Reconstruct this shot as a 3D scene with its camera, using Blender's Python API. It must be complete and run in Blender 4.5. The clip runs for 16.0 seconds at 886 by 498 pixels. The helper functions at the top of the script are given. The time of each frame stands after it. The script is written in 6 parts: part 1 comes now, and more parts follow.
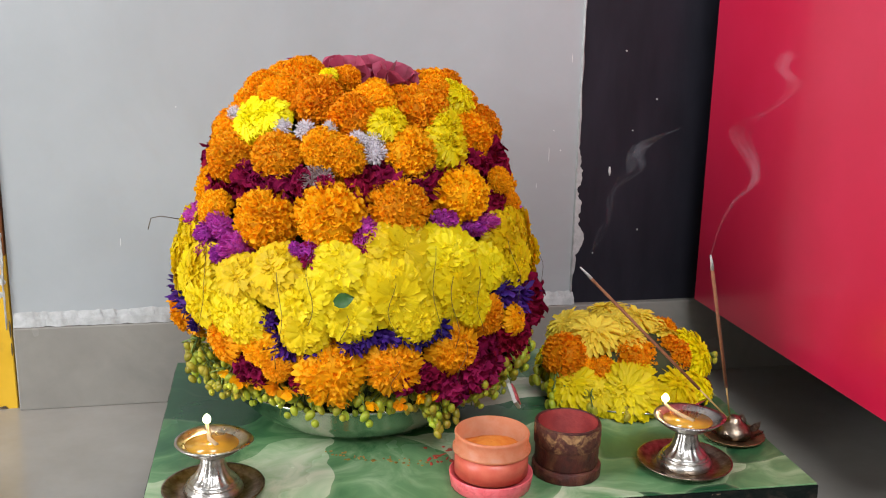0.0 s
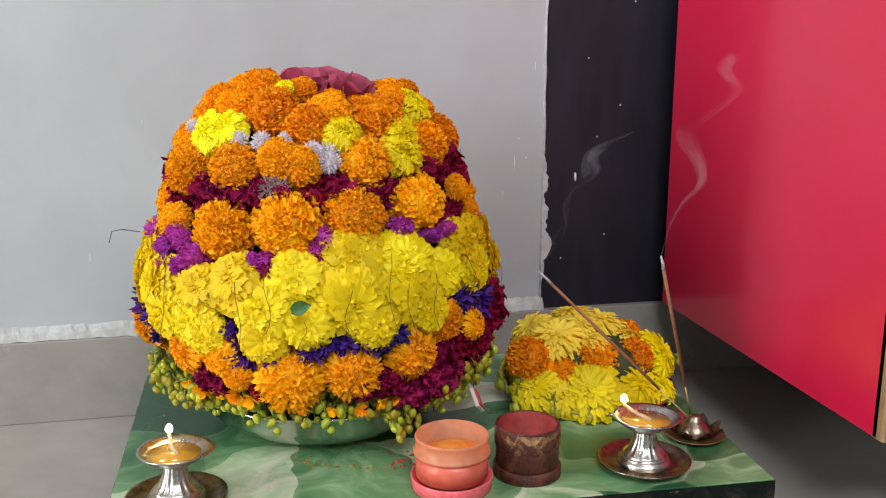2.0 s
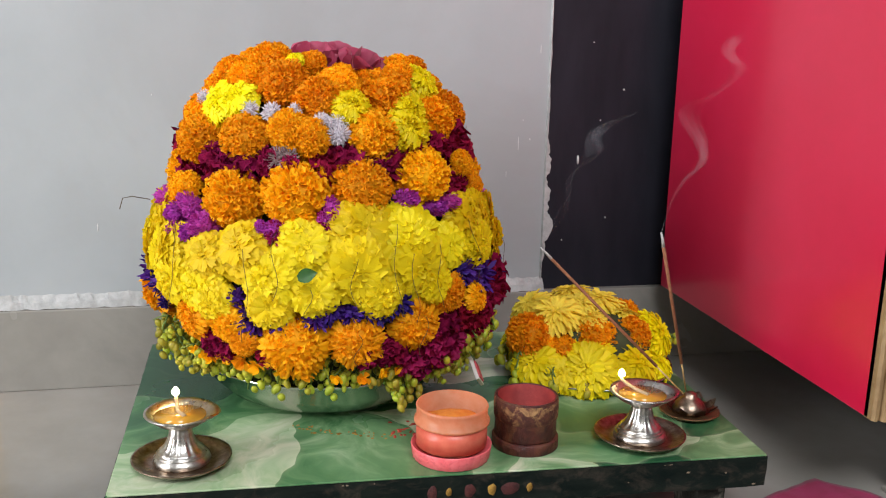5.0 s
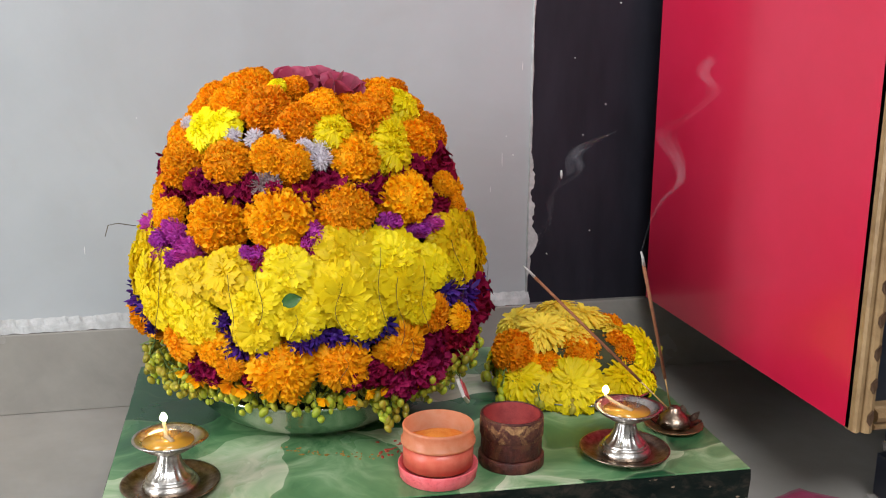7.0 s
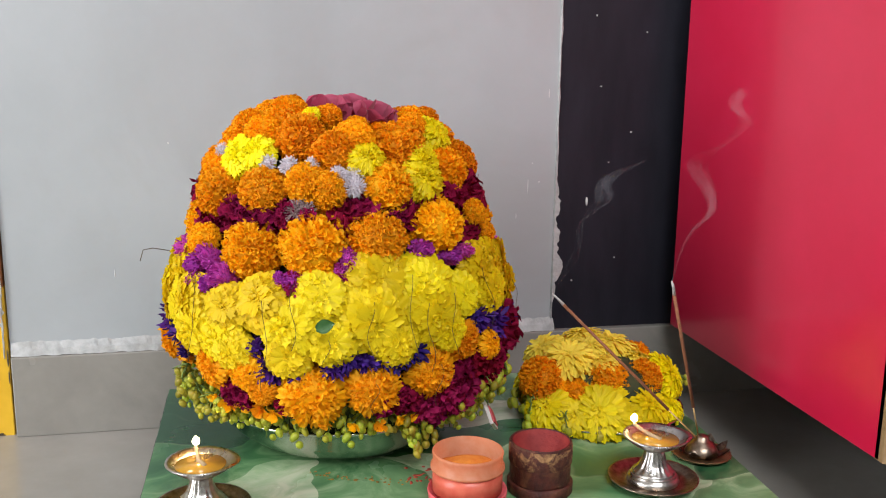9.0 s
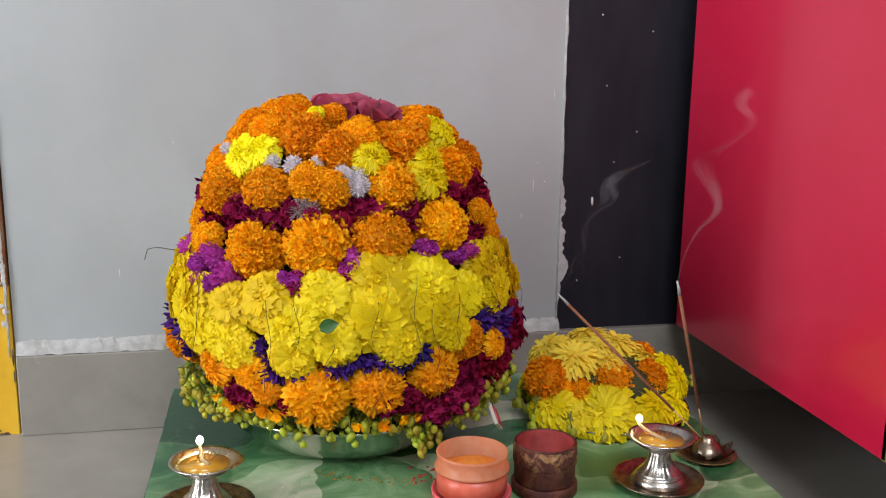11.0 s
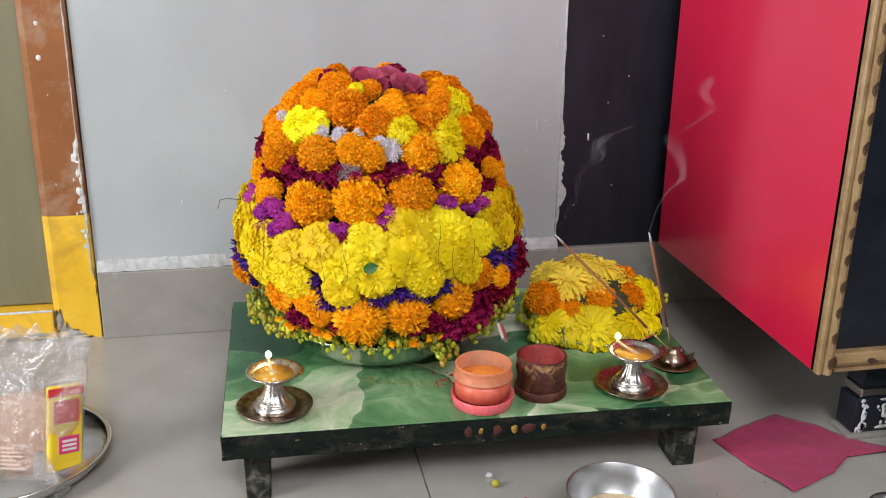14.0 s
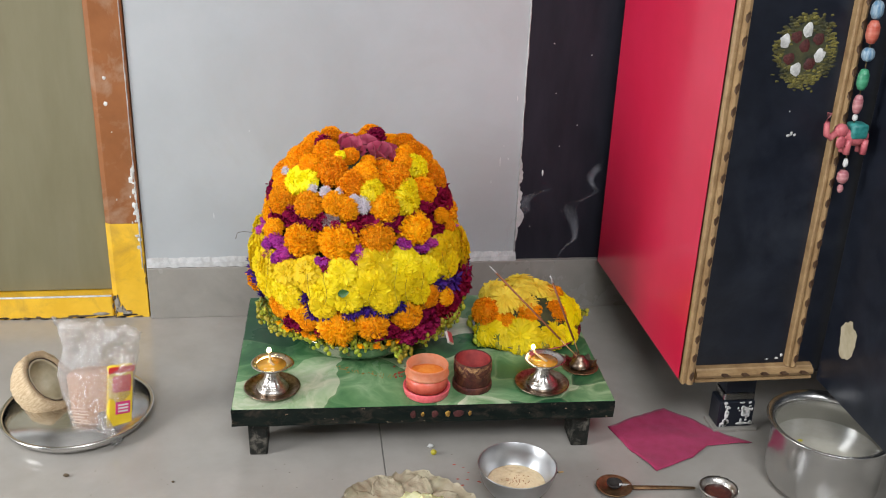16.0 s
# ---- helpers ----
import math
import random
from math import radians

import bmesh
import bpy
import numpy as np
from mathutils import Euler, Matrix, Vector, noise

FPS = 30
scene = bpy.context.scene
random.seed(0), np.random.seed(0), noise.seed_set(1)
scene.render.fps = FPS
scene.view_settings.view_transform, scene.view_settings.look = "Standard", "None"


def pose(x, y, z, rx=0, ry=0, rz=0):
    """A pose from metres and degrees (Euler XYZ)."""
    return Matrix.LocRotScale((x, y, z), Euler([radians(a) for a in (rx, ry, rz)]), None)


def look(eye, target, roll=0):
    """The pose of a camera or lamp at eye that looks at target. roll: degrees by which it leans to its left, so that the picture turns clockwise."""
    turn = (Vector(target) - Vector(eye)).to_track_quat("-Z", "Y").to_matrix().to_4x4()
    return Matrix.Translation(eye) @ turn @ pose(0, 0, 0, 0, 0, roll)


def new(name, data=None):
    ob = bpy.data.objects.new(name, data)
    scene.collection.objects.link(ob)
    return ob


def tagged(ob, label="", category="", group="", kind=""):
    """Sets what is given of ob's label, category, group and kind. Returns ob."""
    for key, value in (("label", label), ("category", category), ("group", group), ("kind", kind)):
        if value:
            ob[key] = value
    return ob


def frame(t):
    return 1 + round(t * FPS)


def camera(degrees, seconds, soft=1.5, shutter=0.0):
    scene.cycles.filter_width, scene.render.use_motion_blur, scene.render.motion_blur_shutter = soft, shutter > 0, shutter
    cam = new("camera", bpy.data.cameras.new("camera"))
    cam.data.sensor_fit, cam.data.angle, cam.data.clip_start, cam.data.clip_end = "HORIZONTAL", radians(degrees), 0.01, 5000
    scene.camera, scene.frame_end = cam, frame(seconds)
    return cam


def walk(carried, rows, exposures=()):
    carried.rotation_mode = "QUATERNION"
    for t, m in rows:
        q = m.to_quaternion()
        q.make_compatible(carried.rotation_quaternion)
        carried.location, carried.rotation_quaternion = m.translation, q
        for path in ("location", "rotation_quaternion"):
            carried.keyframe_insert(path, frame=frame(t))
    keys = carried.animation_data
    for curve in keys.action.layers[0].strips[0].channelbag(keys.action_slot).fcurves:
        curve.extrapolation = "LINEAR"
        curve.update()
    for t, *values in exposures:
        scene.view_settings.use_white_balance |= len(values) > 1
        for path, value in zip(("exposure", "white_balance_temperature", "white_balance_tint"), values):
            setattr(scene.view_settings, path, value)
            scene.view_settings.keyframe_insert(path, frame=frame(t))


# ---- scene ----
cam = camera(48.7, 16.0, soft=1.1)
PATH = [
    (0, (0.02, 0.02, 0.478), (0.423, 1.92, -0.001), 1.2),
    (0.5, (0.032, 0.014, 0.484), (0.457, 1.914, 0.027), 0.9),
    (1, (0.039, 0.012, 0.477), (0.463, 1.914, 0.025), 0.5),
    (1.5, (0.041, 0.008, 0.477), (0.463, 1.91, 0.025), 0.5),
    (2, (0.047, 0.001, 0.477), (0.466, 1.903, 0.021), 0.1),
    (2.5, (0.044, -0.002, 0.473), (0.459, 1.902, 0.02), 0.3),
    (3, (0.036, -0.005, 0.468), (0.452, 1.898, 0.015), 0.9),
    (3.5, (0.04, -0.009, 0.466), (0.45, 1.893, 0.001), 1.1),
    (4, (0.035, -0.017, 0.465), (0.445, 1.884, -0.001), 1.9),
    (6.5, (0.045, -0.017, 0.474), (0.484, 1.872, -0.012), 0.4),
    (7, (0.044, -0.024, 0.482), (0.482, 1.872, 0.018), 0.5),
    (7.5, (0.038, -0.024, 0.48), (0.47, 1.875, 0.026), 0.5),
    (8, (0.032, -0.026, 0.484), (0.455, 1.875, 0.028), 0.6),
    (8.5, (0.025, -0.027, 0.486), (0.44, 1.879, 0.041), 0.7),
    (9, (0.028, -0.027, 0.488), (0.439, 1.884, 0.068), 0.8),
    (11.5, (0.03, -0.025, 0.486), (0.424, 1.89, 0.066), 0.9),
    (12, (0.029, -0.032, 0.476), (0.42, 1.881, 0.046), 1.6),
    (12.5, (0.011, -0.045, 0.468), (0.4, 1.861, 0.003), 3.0),
    (12.8, (0.021, -0.034, 0.469), (0.414, 1.867, -0.012), 2.8),
    (13, (0.024, -0.022, 0.452), (0.424, 1.876, -0.035), 2.2),
    (13.2, (0.03, 0.007, 0.441), (0.436, 1.891, -0.092), 2.1),
    (13.3, (0.028, 0.011, 0.444), (0.433, 1.89, -0.11), 2.0),
    (13.5, (0.018, -0.009, 0.468), (0.421, 1.866, -0.099), 1.5),
    (13.7, (-0.003, -0.066, 0.532), (0.402, 1.81, -0.03), 1.5),
    (13.8, (-0.005, -0.115, 0.566), (0.38, 1.754, -0.033), 1.2),
    (14, (-0.02, -0.194, 0.617), (0.356, 1.651, -0.057), 0.9),
    (14.5, (-0.005, -0.331, 0.683), (0.298, 1.494, -0.077), 1.8),
    (15, (0.026, -0.346, 0.758), (0.317, 1.475, -0.018), 3.3),
    (15.5, (0.033, -0.41, 0.808), (0.322, 1.376, -0.044), 3.0),
    (16, (0.047, -0.501, 0.863), (0.322, 1.316, 0.075), 2.3),
]
EXPOSURES = [(0, 0.0), (9.2, 0.0), (11.3, -0.25), (11.6, -0.27), (12.0, -0.28), (12.6, 0.0), (16, 0.0)]
walk(cam, [(t, look(eye, target, roll)) for t, eye, target, roll in PATH], EXPOSURES)

# ---- world and light ----
world = bpy.data.worlds.new("sky")
scene.world = world
world.use_nodes = True
sky = world.node_tree.nodes.new("ShaderNodeTexSky")
sky.sky_type = "NISHITA"
sky.sun_disc = False
sky.sun_elevation = radians(40)
sky.sun_rotation = radians(200)
world.node_tree.links.new(sky.outputs[0], world.node_tree.nodes["Background"].inputs[0])
world.node_tree.nodes["Background"].inputs[1].default_value = 0.12


def window_light(name, m, width, height, watts, colour):
    lamp = bpy.data.lights.new(name, "AREA")
    lamp.shape, lamp.size, lamp.size_y, lamp.energy, lamp.color = "RECTANGLE", width, height, watts, colour
    ob = new(name, lamp)
    ob.matrix_world = m
    return ob


window_light("doorway_daylight", look((-1.72, 0.12, 0.92), (0.3, 0.5, 0.6)), 0.6, 1.6, 45, (0.985, 0.99, 1.0))
# Added lamp in an unseen, assumed window: steep light on the front.
window_light("assumed_window_daylight", look((0.25, -1.33, 2.25), (0.25, 0.6, 0.35)), 1.3, 0.8, 57, (0.965, 0.985, 1.03))

# ---- materials ----
COLOUR = "ShaderNodeValToRGB"


def ramp_of(tree, stops):
    node = tree.nodes.new(COLOUR)
    while len(node.color_ramp.elements) < len(stops):
        node.color_ramp.elements.new(0.5)
    for el, (pos, col) in zip(node.color_ramp.elements, stops):
        el.position, el.color = pos, (*col, 1)
    return node


def noise_of(tree, scale, detail=6, distort=0.0, rough=0.6, coords=None):
    node = tree.nodes.new("ShaderNodeTexNoise")
    node.inputs["Scale"].default_value = scale
    node.inputs["Detail"].default_value = detail
    node.inputs["Roughness"].default_value = rough
    node.inputs["Distortion"].default_value = distort
    if coords is not None:
        tree.links.new(coords, node.inputs["Vector"])
    return node


def surf(name, stops, scale=20, rough=0.5, metal=0.0, bump=0.1, bump_scale=None, stain=None, stain_scale=4,
         stain_amount=0.5, distort=0.0, rough_spread=0.15, translucent=0.0, piece=0.0, sheen=0.0, coat=0.0,
         spec=0.5, transmission=0.0, stretch=None, hue=0.0):
    """A surface with grain (stops by noise), stains at a larger scale, uneven gloss and fine relief."""
    m = bpy.data.materials.new(name)
    m.use_nodes = True
    tree = m.node_tree
    link = tree.links.new
    p = tree.nodes["Principled BSDF"]
    where = tree.nodes.new("ShaderNodeTexCoord").outputs["Object"]
    if stretch:
        mapping = tree.nodes.new("ShaderNodeMapping")
        mapping.inputs["Scale"].default_value = stretch
        link(where, mapping.inputs["Vector"])
        where = mapping.outputs[0]
    grain = noise_of(tree, scale, 8, distort, 0.6, where)
    ramp = ramp_of(tree, stops)
    link(grain.outputs["Fac"], ramp.inputs[0])
    colour = ramp.outputs[0]
    if stain:
        big = noise_of(tree, stain_scale, 7, 0.6, 0.65, where)
        mask = ramp_of(tree, [(0.5, (0, 0, 0)), (0.68, (stain_amount,) * 3)])
        link(big.outputs["Fac"], mask.inputs[0])
        mix = tree.nodes.new("ShaderNodeMixRGB")
        mix.inputs[2].default_value = (*stain, 1)
        link(mask.outputs[0], mix.inputs[0])
        link(colour, mix.inputs[1])
        colour = mix.outputs[0]
    if piece or hue:
        info = tree.nodes.new("ShaderNodeObjectInfo")
        isle = tree.nodes.new("ShaderNodeNewGeometry")
        both = tree.nodes.new("ShaderNodeMath")
        both.operation = "MULTIPLY_ADD"
        both.inputs[1].default_value = 0.5
        link(info.outputs["Random"], both.inputs[0])
        half = tree.nodes.new("ShaderNodeMath")
        half.operation = "MULTIPLY"
        half.inputs[1].default_value = 0.5
        link(isle.outputs["Random Per Island"], half.inputs[0])
        link(half.outputs[0], both.inputs[2])
        hsv = tree.nodes.new("ShaderNodeHueSaturation")
        span = tree.nodes.new("ShaderNodeMapRange")
        span.inputs[3].default_value, span.inputs[4].default_value = 1 - piece, 1 + piece
        link(both.outputs[0], span.inputs[0])
        link(span.outputs[0], hsv.inputs["Value"])
        turn = tree.nodes.new("ShaderNodeMapRange")
        turn.inputs[3].default_value, turn.inputs[4].default_value = 0.5 - hue, 0.5 + hue
        link(info.outputs["Random"], turn.inputs[0])
        link(turn.outputs[0], hsv.inputs["Hue"])
        link(colour, hsv.inputs["Color"])
        colour = hsv.outputs[0]
    link(colour, p.inputs["Base Color"])
    p.inputs["Metallic"].default_value = metal
    p.inputs["Specular IOR Level"].default_value = spec
    p.inputs["Sheen Weight"].default_value = sheen
    p.inputs["Coat Weight"].default_value = coat
    p.inputs["Coat Roughness"].default_value = 0.12
    p.inputs["Transmission Weight"].default_value = transmission
    wear = noise_of(tree, scale * 0.35, 5, 0.0, 0.6, where)
    gloss = tree.nodes.new("ShaderNodeMapRange")
    gloss.inputs[3].default_value = max(0.02, rough - rough_spread)
    gloss.inputs[4].default_value = min(1, rough + rough_spread)
    link(wear.outputs["Fac"], gloss.inputs[0])
    link(gloss.outputs[0], p.inputs["Roughness"])
    if bump:
        fine = noise_of(tree, bump_scale or scale * 3, 5, 0, 0.6, where)
        relief = tree.nodes.new("ShaderNodeBump")
        relief.inputs["Strength"].default_value = bump
        relief.inputs["Distance"].default_value = 0.002
        link(fine.outputs["Fac"], relief.inputs["Height"])
        link(relief.outputs[0], p.inputs["Normal"])
    if translucent:
        glow = tree.nodes.new("ShaderNodeBsdfTranslucent")
        link(colour, glow.inputs[0])
        mixed = tree.nodes.new("ShaderNodeMixShader")
        mixed.inputs[0].default_value = translucent
        link(p.outputs[0], mixed.inputs[1])
        link(glow.outputs[0], mixed.inputs[2])
        link(mixed.outputs[0], tree.nodes["Material Output"].inputs[0])
    return m


def plain_glow(name, colour, strength):
    m = bpy.data.materials.new(name)
    m.use_nodes = True
    p = m.node_tree.nodes["Principled BSDF"]
    p.inputs["Base Color"].default_value = (*colour, 1)
    p.inputs["Emission Color"].default_value = (*colour, 1)
    p.inputs["Emission Strength"].default_value = strength
    return m


def two(a, b):
    return [(0.35, a), (0.65, b)]


def marble_green():
    m = surf("marble_green_laminate", two((0.03, 0.14, 0.05), (0.1, 0.3, 0.12)), 9, 0.28, bump=0.03, rough_spread=0.08, coat=0.06, spec=0.35)
    tree, link = m.node_tree, m.node_tree.links.new
    p = tree.nodes["Principled BSDF"]
    where = tree.nodes.new("ShaderNodeTexCoord").outputs["Object"]
    warp = noise_of(tree, 5.5, 3, 0.0, 0.5, where)
    mixv = tree.nodes.new("ShaderNodeMixRGB")
    mixv.inputs[0].default_value = 0.16
    link(where, mixv.inputs[1])
    link(warp.outputs["Color"], mixv.inputs[2])
    stretch = tree.nodes.new("ShaderNodeMapping")
    stretch.inputs["Rotation"].default_value = (0, 0, 0.5)
    stretch.inputs["Scale"].default_value = (7, 11, 9)
    link(mixv.outputs[0], stretch.inputs[0])
    cells = tree.nodes.new("ShaderNodeTexVoronoi")
    cells.inputs["Scale"].default_value = 1.0
    link(stretch.outputs[0], cells.inputs["Vector"])
    cloud = noise_of(tree, 13, 9, 1.4, 0.62, mixv.outputs[0])
    add = tree.nodes.new("ShaderNodeMath")
    add.operation = "MULTIPLY_ADD"
    add.inputs[1].default_value = 0.5
    sep = tree.nodes.new("ShaderNodeSeparateColor")
    link(cells.outputs["Color"], sep.inputs[0])
    link(sep.outputs[0], add.inputs[0])
    scaled = tree.nodes.new("ShaderNodeMath")
    scaled.operation = "MULTIPLY"
    scaled.inputs[1].default_value = 0.66
    link(cloud.outputs["Fac"], scaled.inputs[0])
    link(scaled.outputs[0], add.inputs[2])
    ramp = ramp_of(tree, [(0.27, (0.016, 0.078, 0.032)), (0.43, (0.055, 0.165, 0.065)), (0.54, (0.14, 0.28, 0.125)),
                          (0.64, (0.32, 0.45, 0.26)), (0.77, (0.6, 0.62, 0.46))])
    level = add.outputs[0]
    for spot, reach, depth in (((-0.23, 0.02, 0), 0.17, -0.24), ((-0.13, -0.1, 0), 0.12, 0.14), ((0.265, -0.09, 0), 0.055, 0.3), ((0.13, -0.15, 0), 0.17, -0.3), ((0.13, 0.02, 0), 0.1, -0.2), ((-0.04, -0.1, 0), 0.15, 0.16), ((0.03, -0.07, 0), 0.09, 0.12)):
        away = tree.nodes.new("ShaderNodeVectorMath")
        away.operation = "DISTANCE"
        away.inputs[1].default_value = spot
        link(where, away.inputs[0])
        fade = tree.nodes.new("ShaderNodeMapRange")
        fade.interpolation_type = "SMOOTHSTEP"
        fade.inputs[1].default_value, fade.inputs[2].default_value = reach * 0.3, reach
        fade.inputs[3].default_value, fade.inputs[4].default_value = depth, 0.0
        link(away.outputs["Value"], fade.inputs[0])
        plus = tree.nodes.new("ShaderNodeMath")
        link(level, plus.inputs[0])
        link(fade.outputs[0], plus.inputs[1])
        level = plus.outputs[0]
    link(level, ramp.inputs[0])
    edge = tree.nodes.new("ShaderNodeTexVoronoi")
    edge.feature = "DISTANCE_TO_EDGE"
    edge.inputs["Scale"].default_value = 1.0
    link(stretch.outputs[0], edge.inputs["Vector"])
    vein = ramp_of(tree, [(0.0, (0.14, 0.14, 0.14)), (0.03, (0, 0, 0))])
    link(edge.outputs["Distance"], vein.inputs[0])
    broken = noise_of(tree, 7, 3, 0, 0.5, where)
    cut = ramp_of(tree, [(0.48, (0, 0, 0)), (0.62, (1, 1, 1))])
    link(broken.outputs["Fac"], cut.inputs[0])
    times = tree.nodes.new("ShaderNodeMixRGB")
    times.blend_type = "MULTIPLY"
    times.inputs[0].default_value = 1
    link(vein.outputs[0], times.inputs[1])
    link(cut.outputs[0], times.inputs[2])
    final = tree.nodes.new("ShaderNodeMixRGB")
    final.inputs[2].default_value = (0.6, 0.62, 0.42, 1)
    link(times.outputs[0], final.inputs[0])
    link(ramp.outputs[0], final.inputs[1])
    link(final.outputs[0], p.inputs["Base Color"])
    return m


WALL = surf("painted_plaster", two((0.355, 0.376, 0.386), (0.393, 0.414, 0.425)), 6, 0.55, bump=0.12, bump_scale=60,
            stain=(0.345, 0.352, 0.352), stain_scale=3.5, stain_amount=0.65)
CEILING = surf("ceiling_paint", two((0.6, 0.6, 0.59), (0.66, 0.66, 0.65)), 5, 0.8, bump=0.1)
CEMENT = surf("white_cement", two((0.36, 0.365, 0.36), (0.5, 0.505, 0.5)), 90, 0.85, bump=0.6, bump_scale=150, stain=(0.3, 0.29, 0.27), stain_scale=25)
BLACK_WALL = surf("black_wall_paint", two((0.0105, 0.0105, 0.016), (0.018, 0.0175, 0.026)), 12, 0.5, spec=0.25, bump=0.08, bump_scale=60,
                  stain=(0.022, 0.021, 0.03), stain_scale=5, stain_amount=0.5, stretch=(2.5, 1, 0.6))
TILE = surf("vitrified_floor_tile", two((0.315, 0.297, 0.267), (0.355, 0.334, 0.302)), 14, 0.16, bump=0.015, bump_scale=30,
            stain=(0.29, 0.272, 0.246), stain_scale=3, stain_amount=0.5, rough_spread=0.07, piece=0.03)
GROUT = surf("tile_grout", two((0.13, 0.123, 0.11), (0.19, 0.18, 0.16)), 60, 0.9)
SKIRT = surf("skirting_tile", two((0.25, 0.235, 0.21), (0.285, 0.27, 0.24)), 18, 0.25, bump=0.03, stain=(0.21, 0.2, 0.18), stain_scale=9, stain_amount=0.5)
OLIVE = surf("olive_door_paint", two((0.15, 0.135, 0.075), (0.175, 0.16, 0.095)), 25, 0.45, bump=0.1, stain=(0.2, 0.18, 0.12), stain_scale=7, stain_amount=0.4, stretch=(1, 1, 0.2))
BROWN_PAINT = surf("brown_enamel_paint", two((0.21, 0.075, 0.022), (0.27, 0.1, 0.032)), 14, 0.4, bump=0.2, stain=(0.45, 0.36, 0.27), stain_scale=16, stain_amount=0.35)
YELLOW_PAINT = surf("yellow_enamel_paint", two((0.66, 0.38, 0.02), (0.78, 0.47, 0.035)), 16, 0.35, bump=0.2, stain=(0.33, 0.2, 0.04), stain_scale=14, stain_amount=0.55)
RED = surf("glossy_red_laminate", two((0.60, 0.010, 0.052), (0.64, 0.015, 0.065)), 10, 0.3, bump=0.01, coat=0.5, rough_spread=0.05)
NAVY = surf("black_navy_laminate", two((0.006, 0.008, 0.014), (0.012, 0.015, 0.024)), 30, 0.35, bump=0.06, stain=(0.03, 0.035, 0.045), stain_scale=8, stain_amount=0.5)
BARE_WOOD = surf("weathered_bare_wood", two((0.18, 0.16, 0.13), (0.34, 0.31, 0.265)), 80, 0.85, bump=0.6, stain=(0.1, 0.085, 0.07), stain_scale=60, stain_amount=0.7)
GOLD_WOOD = surf("gilded_wood_moulding", two((0.24, 0.145, 0.065), (0.37, 0.245, 0.12)), 40, 0.42, bump=0.3, stain=(0.16, 0.09, 0.04), stain_scale=18, stain_amount=0.6)
DARK_WOOD = surf("dark_carved_wood", two((0.045, 0.02, 0.008), (0.08, 0.04, 0.018)), 50, 0.6)
STEEL = surf("stainless_steel", two((0.55, 0.54, 0.52), (0.66, 0.65, 0.63)), 30, 0.2, 1.0, bump=0.03, rough_spread=0.08)
BRUSHED = surf("brushed_steel", two((0.42, 0.425, 0.43), (0.5, 0.505, 0.51)), 8, 0.38, 1.0, bump=0.02, bump_scale=60, rough_spread=0.06)
POT_STEEL = surf("satin_steel", two((0.56, 0.56, 0.55), (0.62, 0.615, 0.6)), 8, 0.24, 1.0, bump=0.01, rough_spread=0.05)
SILVER = surf("tarnished_silver", two((0.45, 0.42, 0.38), (0.68, 0.66, 0.63)), 160, 0.3, 1.0, bump=0.1, bump_scale=400, stain=(0.25, 0.19, 0.14), stain_scale=120, stain_amount=0.6)
DARK_SILVER = surf("darkened_silver", two((0.2, 0.14, 0.1), (0.4, 0.32, 0.25)), 150, 0.32, 1.0, bump=0.15, bump_scale=400, stain=(0.14, 0.075, 0.045), stain_scale=90, stain_amount=0.8)
BRONZE = surf("old_bronze", two((0.18, 0.105, 0.05), (0.33, 0.2, 0.1)), 70, 0.42, 0.8, bump=0.2, stain=(0.05, 0.025, 0.012), stain_scale=60)
OIL = surf("lamp_oil", two((0.62, 0.3, 0.03), (0.74, 0.4, 0.05)), 30, 0.04, bump=0, rough_spread=0.02, coat=0.8)
WICK = surf("cotton_wick", two((0.38, 0.26, 0.14), (0.55, 0.4, 0.24)), 200, 0.9)
CHAR = surf("charred_black", two((0.01, 0.008, 0.007), (0.03, 0.024, 0.02)), 200, 0.8)
BLACK_PAINT = surf("worn_black_green_paint", two((0.004, 0.008, 0.007), (0.012, 0.016, 0.013)), 45, 0.6, spec=0.08, bump=0.5, bump_scale=120,
                   stain=(0.06, 0.045, 0.035), stain_scale=75, stain_amount=0.6, stretch=(0.6, 1, 1))
LEG_PAINT = surf("scuffed_leg_paint", two((0.006, 0.008, 0.007), (0.025, 0.024, 0.02)), 70, 0.6, spec=0.2, bump=0.5, stain=(0.2, 0.18, 0.15), stain_scale=55, stain_amount=0.75)
WORN_WOOD = surf("bare_worn_wood", two((0.1, 0.065, 0.04), (0.26, 0.19, 0.13)), 150, 0.8, bump=0.4, piece=0.4)
MARBLE = marble_green()
ORANGE_JAR = surf("orange_translucent_plastic", two((0.92, 0.42, 0.23), (0.95, 0.5, 0.3)), 120, 0.3, bump=0.06, translucent=0.6, stain=(0.86, 0.32, 0.16), stain_scale=80, stain_amount=0.5)
RED_JAR = surf("red_filled_plastic", two((0.72, 0.13, 0.08), (0.8, 0.19, 0.12)), 100, 0.35, bump=0.06, translucent=0.2)
PINK_LID = surf("pink_plastic_lid", two((0.86, 0.13, 0.15), (0.92, 0.2, 0.22)), 120, 0.4, bump=0.15, bump_scale=300, stain=(0.55, 0.05, 0.07), stain_scale=150, stain_amount=0.6)
TURMERIC = surf("orange_powder", two((0.8, 0.22, 0.02), (0.9, 0.34, 0.05)), 120, 0.95, bump=0.8, bump_scale=400)
STAINED_JAR = surf("stained_maroon_plastic", two((0.04, 0.007, 0.006), (0.1, 0.018, 0.012)), 130, 0.55, bump=0.7, bump_scale=350,
                   stain=(0.22, 0.09, 0.035), stain_scale=75, stain_amount=0.45, stretch=(1, 1, 0.7))
